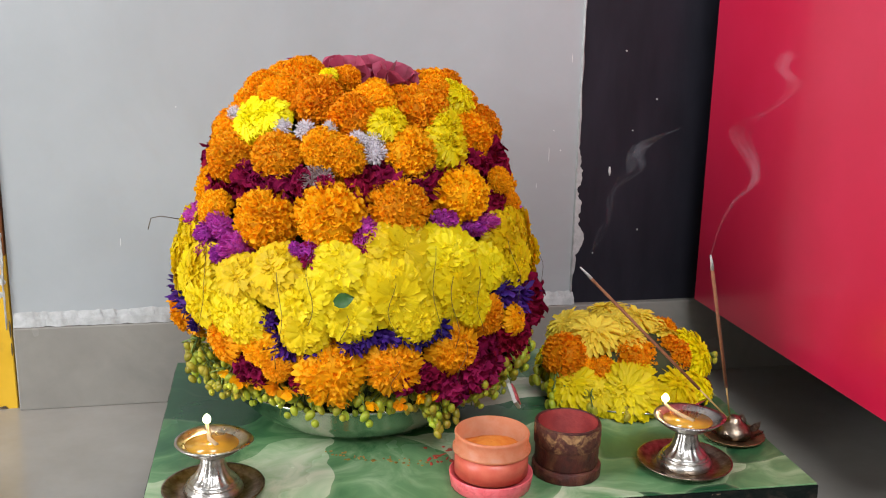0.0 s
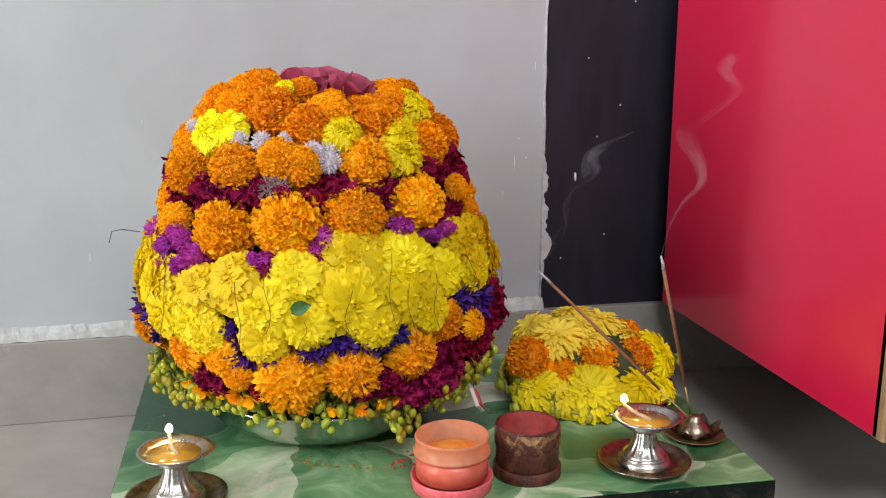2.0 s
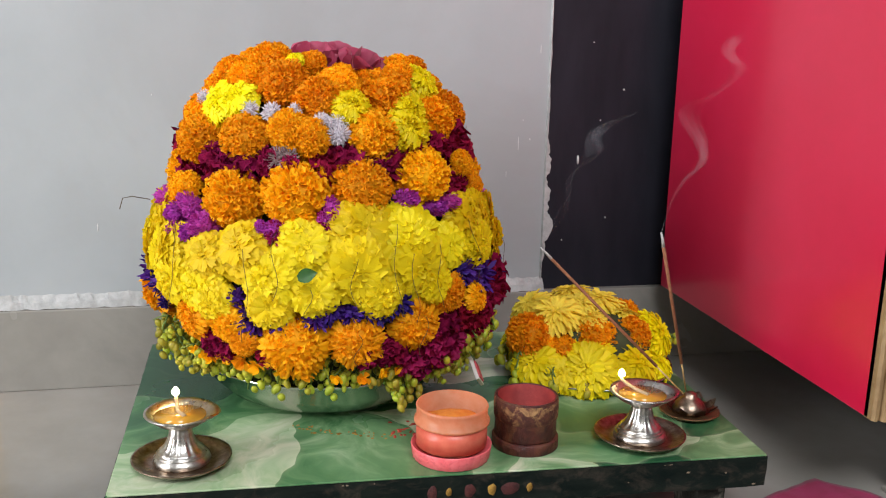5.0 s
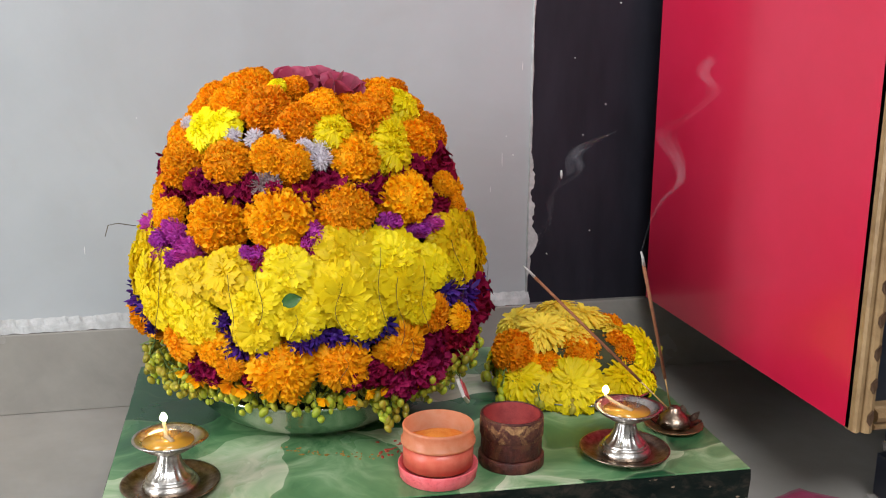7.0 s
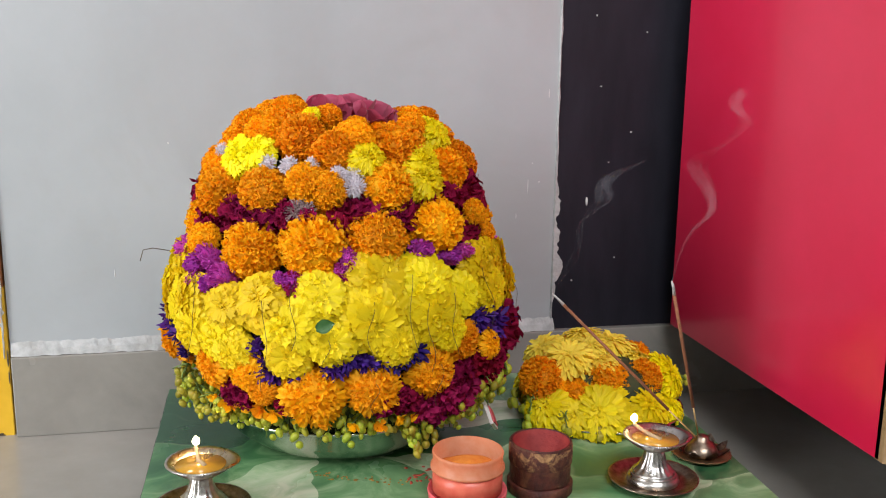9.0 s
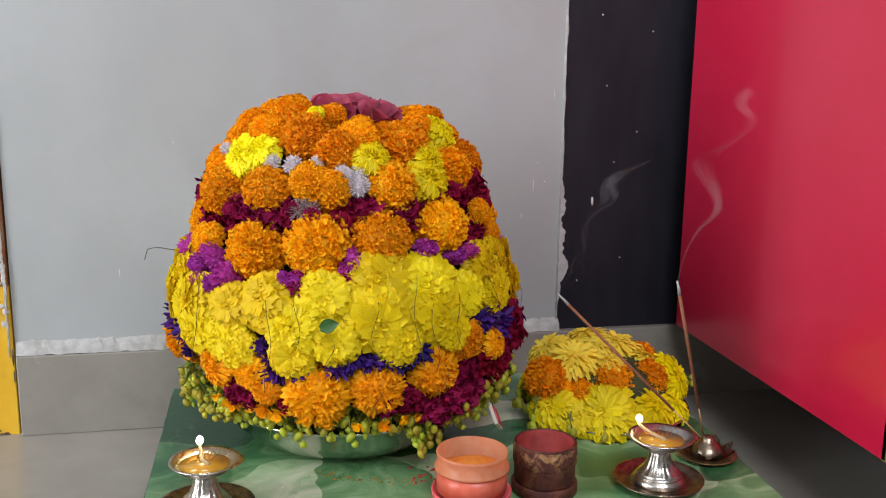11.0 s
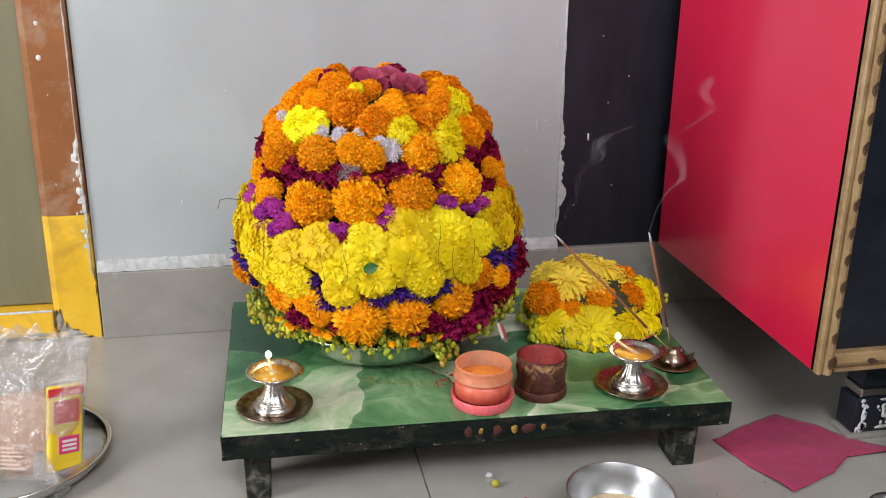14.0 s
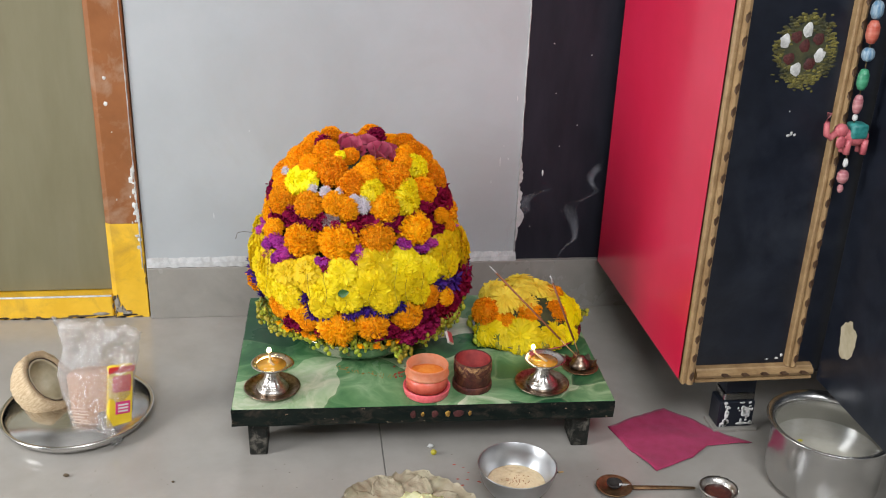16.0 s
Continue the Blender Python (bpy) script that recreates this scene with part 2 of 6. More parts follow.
CRUST = surf("caked_tan_powder", two((0.05, 0.01, 0.008), (0.13, 0.04, 0.02)), 160, 0.8, bump=0.8, bump_scale=350, stain=(0.45, 0.25, 0.1), stain_scale=95, stain_amount=0.9)
STAINED_INNER = surf("vermilion_dusted_plastic", two((0.2, 0.012, 0.012), (0.3, 0.03, 0.025)), 60, 0.7, bump=0.4)
ORANGE_FLOWER = surf("orange_petals", two((0.94, 0.41, 0.003), (0.98, 0.51, 0.006)), 60, 0.6, bump=0.1, translucent=0.3, piece=0.24, hue=0.012, spec=0.2)
DEEP_ORANGE = surf("deep_orange_petals", two((0.93, 0.35, 0.003), (0.97, 0.44, 0.005)), 60, 0.6, bump=0.1, translucent=0.3, piece=0.24, hue=0.01, spec=0.2)
SAFFRON = surf("saffron_petals", two((0.93, 0.40, 0.003), (0.97, 0.49, 0.006)), 60, 0.6, bump=0.1, translucent=0.28, piece=0.22, hue=0.012, spec=0.2)
YELLOW_FLOWER = surf("yellow_petals", two((0.83, 0.62, 0.005), (0.89, 0.71, 0.011)), 60, 0.5, bump=0.1, translucent=0.3, piece=0.17, hue=0.012, spec=0.25)
LEMON = surf("lemon_petals", two((0.88, 0.73, 0.004), (0.93, 0.8, 0.008)), 60, 0.5, bump=0.1, translucent=0.25, piece=0.17, hue=0.01, spec=0.25)
BUTTER = surf("pale_yellow_petals", two((0.97, 0.76, 0.06), (1.0, 0.86, 0.13)), 60, 0.55, bump=0.1, translucent=0.32, piece=0.12, spec=0.25)
MAROON = surf("velvet_maroon_petals", two((0.16, 0.002, 0.026), (0.28, 0.005, 0.055)), 80, 0.85, bump=0.3, piece=0.3, translucent=0.12, hue=0.015, spec=0.15)
MAGENTA = surf("magenta_petals", two((0.26, 0.004, 0.055), (0.38, 0.012, 0.1)), 80, 0.7, bump=0.2, piece=0.3, translucent=0.2, spec=0.2)
VIOLET = surf("violet_petals", two((0.46, 0.025, 0.4), (0.68, 0.12, 0.56)), 120, 0.6, bump=0.1, piece=0.35, translucent=0.25, hue=0.03, spec=0.2)
INDIGO = surf("indigo_petals", two((0.045, 0.012, 0.17), (0.075, 0.02, 0.26)), 120, 0.55, bump=0.1, piece=0.4, translucent=0.2, hue=0.02, spec=0.3)
PALE = surf("pale_lilac_petals", two((0.68, 0.6, 0.68), (0.85, 0.82, 0.84)), 120, 0.7, bump=0.1, piece=0.2, translucent=0.25, hue=0.03)
SEEDY = surf("grey_purple_seeds", two((0.16, 0.09, 0.11), (0.36, 0.27, 0.25)), 120, 0.8, piece=0.3)
ROSE = surf("rose_pink_petals", two((0.4, 0.03, 0.085), (0.58, 0.085, 0.17)), 40, 0.55, bump=0.2, piece=0.2, translucent=0.25, sheen=0.2)
BUD = surf("green_flower_buds", two((0.34, 0.37, 0.02), (0.56, 0.52, 0.045)), 90, 0.4, bump=0.1, piece=0.4, hue=0.035, translucent=0.15)
STEM = surf("green_stems", two((0.1, 0.17, 0.03), (0.2, 0.28, 0.06)), 90, 0.6, piece=0.2)
LEAF = surf("dark_green_leaf", two((0.025, 0.09, 0.02), (0.05, 0.14, 0.035)), 60, 0.4, bump=0.2, translucent=0.2)
CORE_FILLER = surf("dark_green_filler", two((0.02, 0.03, 0.01), (0.05, 0.06, 0.02)), 60, 0.8)
THREAD = surf("dark_thread", two((0.05, 0.03, 0.01), (0.09, 0.06, 0.02)), 200, 0.9)
INCENSE = surf("incense_paste", two((0.23, 0.085, 0.04), (0.33, 0.13, 0.065)), 150, 0.85, bump=0.4)
BAMBOO = surf("bamboo_stick", two((0.45, 0.28, 0.1), (0.55, 0.36, 0.15)), 90, 0.6)
ASH = surf("grey_ash", two((0.4, 0.38, 0.37), (0.6, 0.58, 0.56)), 200, 0.95, bump=0.5)
CLOTH = surf("magenta_cloth", two((0.3, 0.018, 0.07), (0.36, 0.028, 0.1)), 70, 0.85, bump=0.25, bump_scale=700, sheen=0.1)
HUSK = surf("coconut_husk", two((0.42, 0.29, 0.16), (0.66, 0.52, 0.34)), 160, 0.95, bump=0.9, bump_scale=180, stretch=(3, 3, 0.6))
SHELL = surf("coconut_shell_rim", two((0.03, 0.018, 0.01), (0.07, 0.04, 0.02)), 60, 0.7)
KERNEL = surf("coconut_flesh", two((0.38, 0.32, 0.2), (0.5, 0.44, 0.31)), 40, 0.5, bump=0.1)
FLOUR = surf("cream_flour", two((0.72, 0.56, 0.33), (0.82, 0.68, 0.44)), 120, 0.95, bump=0.7, bump_scale=400, stain=(0.3, 0.17, 0.08), stain_scale=60, stain_amount=0.5)
DRY_LEAF = surf("dry_leaf", two((0.24, 0.195, 0.125), (0.41, 0.355, 0.25)), 30, 0.6, bump=0.5, bump_scale=120, stain=(0.2, 0.21, 0.12), stain_scale=12, stain_amount=0.7)
RICE = surf("pale_rice", two((0.72, 0.74, 0.36), (0.85, 0.86, 0.55)), 60, 0.7, bump=0.3, piece=0.1)
YELLOW_RICE = surf("yellow_rice", two((0.78, 0.58, 0.07), (0.88, 0.72, 0.2)), 60, 0.7, bump=0.3, piece=0.15)
PEANUT = surf("fried_peanut", two((0.4, 0.13, 0.05), (0.5, 0.2, 0.09)), 60, 0.5)
BROWN_SUGAR = surf("brown_jaggery_block", two((0.4, 0.18, 0.08), (0.52, 0.28, 0.15)), 150, 0.8, bump=0.8, bump_scale=300, stain=(0.6, 0.4, 0.28), stain_scale=70, stain_amount=0.6)
PACKET_YELLOW = surf("yellow_packet_film", two((0.75, 0.5, 0.02), (0.82, 0.6, 0.04)), 30, 0.3, bump=0.15)
PACKET_RED = surf("red_packet_print", two((0.6, 0.03, 0.03), (0.68, 0.05, 0.05)), 30, 0.3, bump=0.1)
PACKET_PINK = surf("pink_packet_print", two((0.62, 0.03, 0.16), (0.7, 0.05, 0.22)), 30, 0.3, bump=0.1)
WATER = surf("milky_water", two((0.5, 0.48, 0.4), (0.6, 0.58, 0.5)), 20, 0.06, bump=0.02, rough_spread=0.02)
CARD_RED = surf("red_card", two((0.5, 0.07, 0.09), (0.6, 0.12, 0.13)), 60, 0.6)
VERMILION = surf("vermilion_powder", two((0.3, 0.035, 0.02), (0.42, 0.06, 0.03)), 200, 0.9)
FADED_PRINT = surf("faded_print", two((0.5, 0.36, 0.28), (0.6, 0.46, 0.38)), 100, 0.6)
CARD_WHITE = surf("white_card", two((0.66, 0.62, 0.58), (0.78, 0.75, 0.7)), 60, 0.7)
OCHRE_PAINT = surf("ochre_paint_daub", two((0.2, 0.1, 0.012), (0.4, 0.22, 0.03)), 200, 0.7, bump=0.6)
MUSTARD_PAINT = surf("mustard_brush_strokes", two((0.03, 0.032, 0.011), (0.2, 0.17, 0.03)), 60, 0.7, bump=0.5, piece=0.6)
OLIVE_WASH = surf("olive_brushed_wash", two((0.015, 0.018, 0.01), (0.06, 0.06, 0.022)), 70, 0.7, bump=0.4)
MAROON_PAINT = surf("maroon_paint_daub", two((0.04, 0.008, 0.008), (0.09, 0.016, 0.014)), 200, 0.7, bump=0.6)
WHITE_PAINT = surf("white_paint_daub", two((0.4, 0.4, 0.38), (0.68, 0.68, 0.66)), 90, 0.7, bump=0.6)
BEAD_BLUE = surf("blue_painted_bead", two((0.06, 0.16, 0.27), (0.34, 0.43, 0.48)), 260, 0.4, stretch=(1, 1, 0.15))
BEAD_ORANGE = surf("orange_painted_bead", two((0.4, 0.07, 0.04), (0.52, 0.17, 0.12)), 200, 0.4, stretch=(0.2, 0.2, 1))
BEAD_GREEN = surf("green_painted_bead", two((0.02, 0.18, 0.09), (0.08, 0.32, 0.18)), 200, 0.4, stretch=(0.2, 0.2, 1))
BEAD_ROSE = surf("rose_painted_bead", two((0.3, 0.08, 0.1), (0.5, 0.25, 0.25)), 200, 0.45, stretch=(0.2, 0.2, 1))
PINK_TOY = surf("pink_painted_toy", two((0.42, 0.08, 0.1), (0.58, 0.17, 0.18)), 60, 0.45, bump=0.1)
TEAL_TOY = surf("teal_painted_saddle", two((0.01, 0.14, 0.13), (0.05, 0.27, 0.25)), 120, 0.45)
BACK_WALL = surf("room_wall_paint", two((0.42, 0.42, 0.4), (0.48, 0.475, 0.45)), 5, 0.7, bump=0.1)
SPECK = surf("brown_crumb", two((0.06, 0.04, 0.02), (0.14, 0.1, 0.06)), 200, 0.9)
FLAME = plain_glow("lamp_flame", (1.0, 0.74, 0.34), 60)


def clear_film():
    m = bpy.data.materials.new("clear_plastic_film")
    m.use_nodes = True
    tree = m.node_tree
    p = tree.nodes["Principled BSDF"]
    p.inputs["Base Color"].default_value = (0.95, 0.95, 0.96, 1)
    p.inputs["Roughness"].default_value = 0.2
    n = noise_of(tree, 24, 3, 1.0, 0.5)
    relief = tree.nodes.new("ShaderNodeBump")
    relief.inputs["Strength"].default_value = 1.0
    relief.inputs["Distance"].default_value = 0.006
    tree.links.new(n.outputs["Fac"], relief.inputs["Height"])
    tree.links.new(relief.outputs[0], p.inputs["Normal"])
    clear = tree.nodes.new("ShaderNodeBsdfTransparent")
    mixed = tree.nodes.new("ShaderNodeMixShader")
    mixed.inputs[0].default_value = 0.22
    tree.links.new(clear.outputs[0], mixed.inputs[1])
    tree.links.new(p.outputs[0], mixed.inputs[2])
    shine = tree.nodes.new("ShaderNodeBsdfGlossy")
    shine.inputs["Roughness"].default_value = 0.07
    thin = tree.nodes.new("ShaderNodeBsdfTranslucent")
    thin.inputs[0].default_value = (0.95, 0.95, 0.96, 1)
    soft = tree.nodes.new("ShaderNodeMixShader")
    soft.inputs[0].default_value = 0.5
    tree.links.new(p.outputs[0], soft.inputs[1])
    tree.links.new(thin.outputs[0], soft.inputs[2])
    tree.links.new(soft.outputs[0], mixed.inputs[2])
    tree.links.new(relief.outputs[0], shine.inputs["Normal"])
    both = tree.nodes.new("ShaderNodeMixShader")
    both.inputs[0].default_value = 0.26
    tree.links.new(mixed.outputs[0], both.inputs[1])
    tree.links.new(shine.outputs[0], both.inputs[2])
    tree.links.new(both.outputs[0], tree.nodes["Material Output"].inputs[0])
    return m


FILM = clear_film()

# ---- building helpers ----


def part(name, bm, material, parent=None, label="", smooth=True):
    """Links a bmesh as one mesh object, under a thing or a part."""
    me = bpy.data.meshes.new(name)
    bm.to_mesh(me)
    bm.free()
    me.materials.append(material)
    if smooth:
        me.polygons.foreach_set("use_smooth", [True] * len(me.polygons))
    ob = new(name, me)
    if parent is not None:
        ob.parent = parent
    if label:
        tagged(ob, label)
    return ob


def share(name, me, parent, m):
    ob = new(name, me)
    ob.parent = parent
    ob.matrix_basis = m
    return ob


def thing(name, m, label, category, group=""):
    ob = new(name)
    ob.matrix_world = m
    ob.empty_display_size = 0.02
    return tagged(ob, label, category, group)


def box(x0, x1, y0, y1, z0, z1, bevel=0.0, bm=None):
    bm = bm or bmesh.new()
    made = bmesh.ops.create_cube(bm, size=1)["verts"]
    for v in made:
        v.co = Vector(((x0 + x1) / 2 + v.co.x * (x1 - x0), (y0 + y1) / 2 + v.co.y * (y1 - y0), (z0 + z1) / 2 + v.co.z * (z1 - z0)))
    if bevel:
        edges = list({e for v in made for e in v.link_edges})
        bmesh.ops.bevel(bm, geom=edges, offset=bevel, segments=2, affect="EDGES", profile=0.5)
    return bm


def lathe(profile, segments=48, bm=None, flute=0.0, flutes=0, flute_range=(0, 0), wobble=0.0):
    """A turned body from (radius, height) pairs."""
    bm = bm or bmesh.new()
    rings = []
    for r, z in profile:
        ring = []
        for i in range(segments):
            a = 2 * math.pi * i / segments
            k = r
            if flute and flute_range[0] <= z <= flute_range[1]:
                k *= 1 + flute * math.cos(flutes * a)
            if wobble:
                k *= 1 + wobble * noise.noise(Vector((math.cos(a) * 2, math.sin(a) * 2, z * 30)))
            ring.append(bm.verts.new((k * math.cos(a), k * math.sin(a), z)))
        rings.append(ring)
    for lo, hi in zip(rings, rings[1:]):
        for i in range(segments):
            bm.faces.new((lo[i], lo[(i + 1) % segments], hi[(i + 1) % segments], hi[i]))
    for ring, way in ((rings[0], -1), (rings[-1], 1)):
        bm.faces.new(ring[::way])
    bmesh.ops.remove_doubles(bm, verts=bm.verts, dist=1e-6)
    return bm


def tube(points, radius, sides=8, bm=None, taper=1.0):
    bm = bm or bmesh.new()
    pts = [Vector(p) for p in points]
    rings = []
    for i, p in enumerate(pts):
        d = (pts[min(i + 1, len(pts) - 1)] - pts[max(i - 1, 0)]).normalized()
        q = d.to_track_quat("Z", "Y")
        r = radius * (1 + (taper - 1) * i / max(1, len(pts) - 1))
        rings.append([bm.verts.new(p + q @ Vector((r * math.cos(2 * math.pi * k / sides), r * math.sin(2 * math.pi * k / sides), 0))) for k in range(sides)])
    for lo, hi in zip(rings, rings[1:]):
        for k in range(sides):
            bm.faces.new((lo[k], lo[(k + 1) % sides], hi[(k + 1) % sides], hi[k]))
    bm.faces.new(rings[0][::-1])
    bm.faces.new(rings[-1])
    return bm


def ball(centre, radii, detail=2, bm=None, rough=0.0, seed=0.0, freq=20):
    bm = bm or bmesh.new()
    for v in bmesh.ops.create_icosphere(bm, subdivisions=detail, radius=1)["verts"]:
        k = 1 + rough * noise.noise(v.co * freq * 0.1 + Vector((seed, seed, seed)))
        v.co = Vector((centre[0] + v.co.x * radii[0] * k, centre[1] + v.co.y * radii[1] * k, centre[2] + v.co.z * radii[2] * k))
    return bm


def wavy_sheet(outline, z, thick, wave, seed, steps=28, lift=0.0):
    """A thin sheet over a convex outline, with folds, closed below."""
    bm = bmesh.new()
    n = len(outline)
    cx, cy = sum(p[0] for p in outline) / n, sum(p[1] for p in outline) / n
    loop = []
    for i in range(n):
        a, b = outline[i], outline[(i + 1) % n]
        for k in range(steps):
            loop.append((a[0] + (b[0] - a[0]) * k / steps, a[1] + (b[1] - a[1]) * k / steps))
    rings = 12
    for side in (0, 1):
        last = None
        for j in range(rings + 1):
            s = 1 - j / rings
            ring = []
            for x, y in loop:
                px, py = cx + (x - cx) * s, cy + (y - cy) * s
                h = noise.noise(Vector((px * 22, py * 22, seed))) * wave + noise.noise(Vector((px * 70, py * 70, seed))) * wave * 0.3
                ring.append(bm.verts.new((px, py, z + max(0, h + wave * 0.4) + lift * s * s + (thick if side else 0))))
            if last:
                for i in range(len(loop)):
                    q = (last[i], last[(i + 1) % len(loop)], ring[(i + 1) % len(loop)], ring[i])
                    bm.faces.new(q if side else q[::-1])
            else:
                outer = ring
            last = ring
        if side == 0:
            under = outer
    for i in range(len(loop)):
        bm.faces.new((under[i], under[(i + 1) % len(loop)], outer[(i + 1) % len(loop)], outer[i]))
    bmesh.ops.remove_doubles(bm, verts=bm.verts, dist=1e-6)
    return bm


def daub(bm, x, z, rx, rz, y, seed, depth=0.0012, points=14):
    """An uneven dab of paint on a face that looks along -y."""
    ring = []
    for i in range(points):
        a = 2 * math.pi * i / points
        k = 1 + 0.35 * noise.noise(Vector((math.cos(a) * 1.5, math.sin(a) * 1.5, seed)))
        ring.append((x + rx * k * math.cos(a), z + rz * k * math.sin(a)))
    back = [bm.verts.new((px, y, pz)) for px, pz in ring]
    front = [bm.verts.new((x + (px - x) * 0.85, y - depth, z + (pz - z) * 0.85)) for px, pz in ring]
    bm.faces.new(front)
    for i in range(points):
        bm.faces.new((back[i], back[(i + 1) % points], front[(i + 1) % points], front[i]))
    return bm


def floor_daub(bm, x, y, rx, ry, z, seed, depth=0.0012, points=14, turn=0.0):
    ring = []
    for i in range(points):
        a = 2 * math.pi * i / points
        k = 1 + 0.4 * noise.noise(Vector((math.cos(a) * 1.5, math.sin(a) * 1.5, seed)))
        px, py = rx * k * math.cos(a), ry * k * math.sin(a)
        ring.append((x + px * math.cos(turn) - py * math.sin(turn), y + px * math.sin(turn) + py * math.cos(turn)))
    low = [bm.verts.new((px, py, z)) for px, py in ring]
    top = [bm.verts.new((x + (px - x) * 0.8, y + (py - y) * 0.8, z + depth)) for px, py in ring]
    bm.faces.new(top)
    for i in range(points):
        bm.faces.new((low[i], low[(i + 1) % points], top[(i + 1) % points], top[i]))
    return bm


# ---- the room ----
WALL_Y = 1.2
X0, X1, Y0, Z1 = -1.8, 2.2, -1.4, 2.8

floor = part("floor", box(X0 - 0.1, X1 + 0.1, Y0 - 0.1, 2.0, -0.08, -0.0016), GROUT, smooth=False)
tagged(floor, "grey-beige glossy vitrified tile floor with dark joints", "floor", kind="structure")

bm = box(-0.247, 0.4437, WALL_Y, WALL_Y + 0.15, 0, Z1)
box(-1.15, -0.247, WALL_Y, WALL_Y + 0.15, 2.06, Z1, bm=bm)
box(X0, -1.15, WALL_Y, WALL_Y + 0.15, 0, Z1, bm=bm)
tagged(part("wall_north", bm, WALL, smooth=False), "off-white painted plaster wall, smudged and uneven", "wall", kind="structure")
tagged(part("wall_north_black", box(0.4437, X1, WALL_Y - 0.002, WALL_Y + 0.15, 0, Z1), BLACK_WALL, smooth=False),
       "black painted strip of wall with small white chips", "wall", kind="structure")
bm = box(X0 - 0.1, X0, Y0, -0.85, 0, Z1)
box(X0 - 0.1, X0, 0.55, WALL_Y + 0.15, 0, Z1, bm=bm)
box(X0 - 0.1, X0, -0.85, 0.55, 2.1, Z1, bm=bm)
tagged(part("wall_west", bm, BACK_WALL, smooth=False), "plain cream wall with an open doorway", "wall", kind="structure")
tagged(part("wall_east", box(X1, X1 + 0.1, Y0, WALL_Y + 0.15, 0, Z1), BACK_WALL, smooth=False), "plain cream painted wall", "wall", kind="structure")
# Unseen wall, set close and opened high up to let the added lamp in.
bm = box(X0 - 0.1, -0.4, Y0 - 0.1, Y0, 0, Z1)
box(0.9, X1 + 0.1, Y0 - 0.1, Y0, 0, Z1, bm=bm)
box(-0.4, 0.9, Y0 - 0.1, Y0, 0, 1.8, bm=bm)
box(-0.4, 0.9, Y0 - 0.1, Y0, 2.7, Z1, bm=bm)
tagged(part("wall_south", bm, BACK_WALL, smooth=False), "unseen plain cream wall with an assumed high window opening", "wall", kind="structure")
tagged(part("ceiling", box(X0 - 0.1, X1 + 0.1, Y0 - 0.1, WALL_Y + 0.15, Z1, Z1 + 0.1), CEILING, smooth=False),
       "plain white painted ceiling", "ceiling", kind="structure")

# skirting with a rough cement line on its top
tagged(part("baseboard", box(-0.245, X1, WALL_Y - 0.013, WALL_Y, 0.0, 0.1025, 0.0015), SKIRT, smooth=False),
       "grey-brown skirting tile along the wall foot", "skirting", kind="structure")


def cement_ledge(x0, x1, seed):
    bm = bmesh.new()
    n = int((x1 - x0) / 0.004)
    rows = []
    for i in range(n + 1):
        x = x0 + (x1 - x0) * i / n
        top = 0.1165 + 0.004 * noise.noise(Vector((x * 28, seed, 0))) + 0.003 * noise.noise(Vector((x * 130, seed, 0)))
        out = WALL_Y - 0.0105 + 0.0030 * noise.noise(Vector((x * 60, seed, 4)))
        low = 0.105 + (0.0015 * noise.noise(Vector((x * 90, 2, seed))))
        rows.append([bm.verts.new(p) for p in ((x, WALL_Y + 0.001, top + 0.003), (x, WALL_Y - 0.002, top), (x, out + 0.0025, 0.111), (x, out, low - 0.002), (x, WALL_Y + 0.001, 0.102))])
    for a, b in zip(rows, rows[1:]):
        for k in range(4):
            bm.faces.new((a[k], b[k], b[k + 1], a[k + 1]))
    bm.faces.new(rows[0])
    bm.faces.new(rows[-1][::-1])
    return bm


tagged(part("trim", cement_ledge(-0.245, 0.4455, 1.0), CEMENT, smooth=False), "rough white cement line on top of the skirting", "trim", kind="structure")


def ragged_edge(x, z0, z1, width, y, seed, bias=0.0):
    """A broken strip of plaster along an upright edge."""
    bm = bmesh.new()
    n = int((z1 - z0) / 0.003)
    rows = []
    for i in range(n + 1):
        z = z0 + (z1 - z0) * i / n
        a = abs(noise.noise(Vector((seed, z * 13, 0)))) * 1.2 + 0.5 * noise.noise(Vector((seed, z * 45, 3))) + 0.3 * noise.noise(Vector((seed, z * 170, 6)))
        w = max(0.0008, width(z) * (0.35 + a))
        rows.append([bm.verts.new(p) for p in ((x - 0.0015, y + 0.003, z), (x - 0.0012 * bias, y - 0.002, z), (x + w * 0.9, y - 0.0014, z), (x + w, y + 0.003, z))])
    for a, b in zip(rows, rows[1:]):
        for k in range(3):
            bm.faces.new((a[k], a[k + 1], b[k + 1], b[k]))
    return bm


tagged(part("trim_edge", ragged_edge(0.4427, 0.102, 1.6, lambda z: 0.002 + 0.013 * max(0, min(1, (z - 0.14) / 0.02, (0.32 - z) / 0.06)), WALL_Y - 0.002, 3.0), CEMENT, smooth=False),
       "ragged white plaster edge beside black paint", "trim", kind="structure")
bm = bmesh.new()
for x, z, a, b in ((0.487, 0.278, 0.0015, 0.006), (0.53, 0.2, 0.001, 0.001), (0.50, 0.43, 0.001, 0.001), (0.545, 0.37, 0.0012, 0.001), (0.47, 0.17, 0.001, 0.001),
                   (0.56, 0.5, 0.0013, 0.001), (0.515, 0.33, 0.0009, 0.0009), (0.49, 0.52, 0.001, 0.0014)):
    daub(bm, x, z, a, b, WALL_Y - 0.002, x * 40)
tagged(part("paint_chip", bm, WHITE_PAINT), "small white chips in the black wall paint", "paint", kind="stuff")

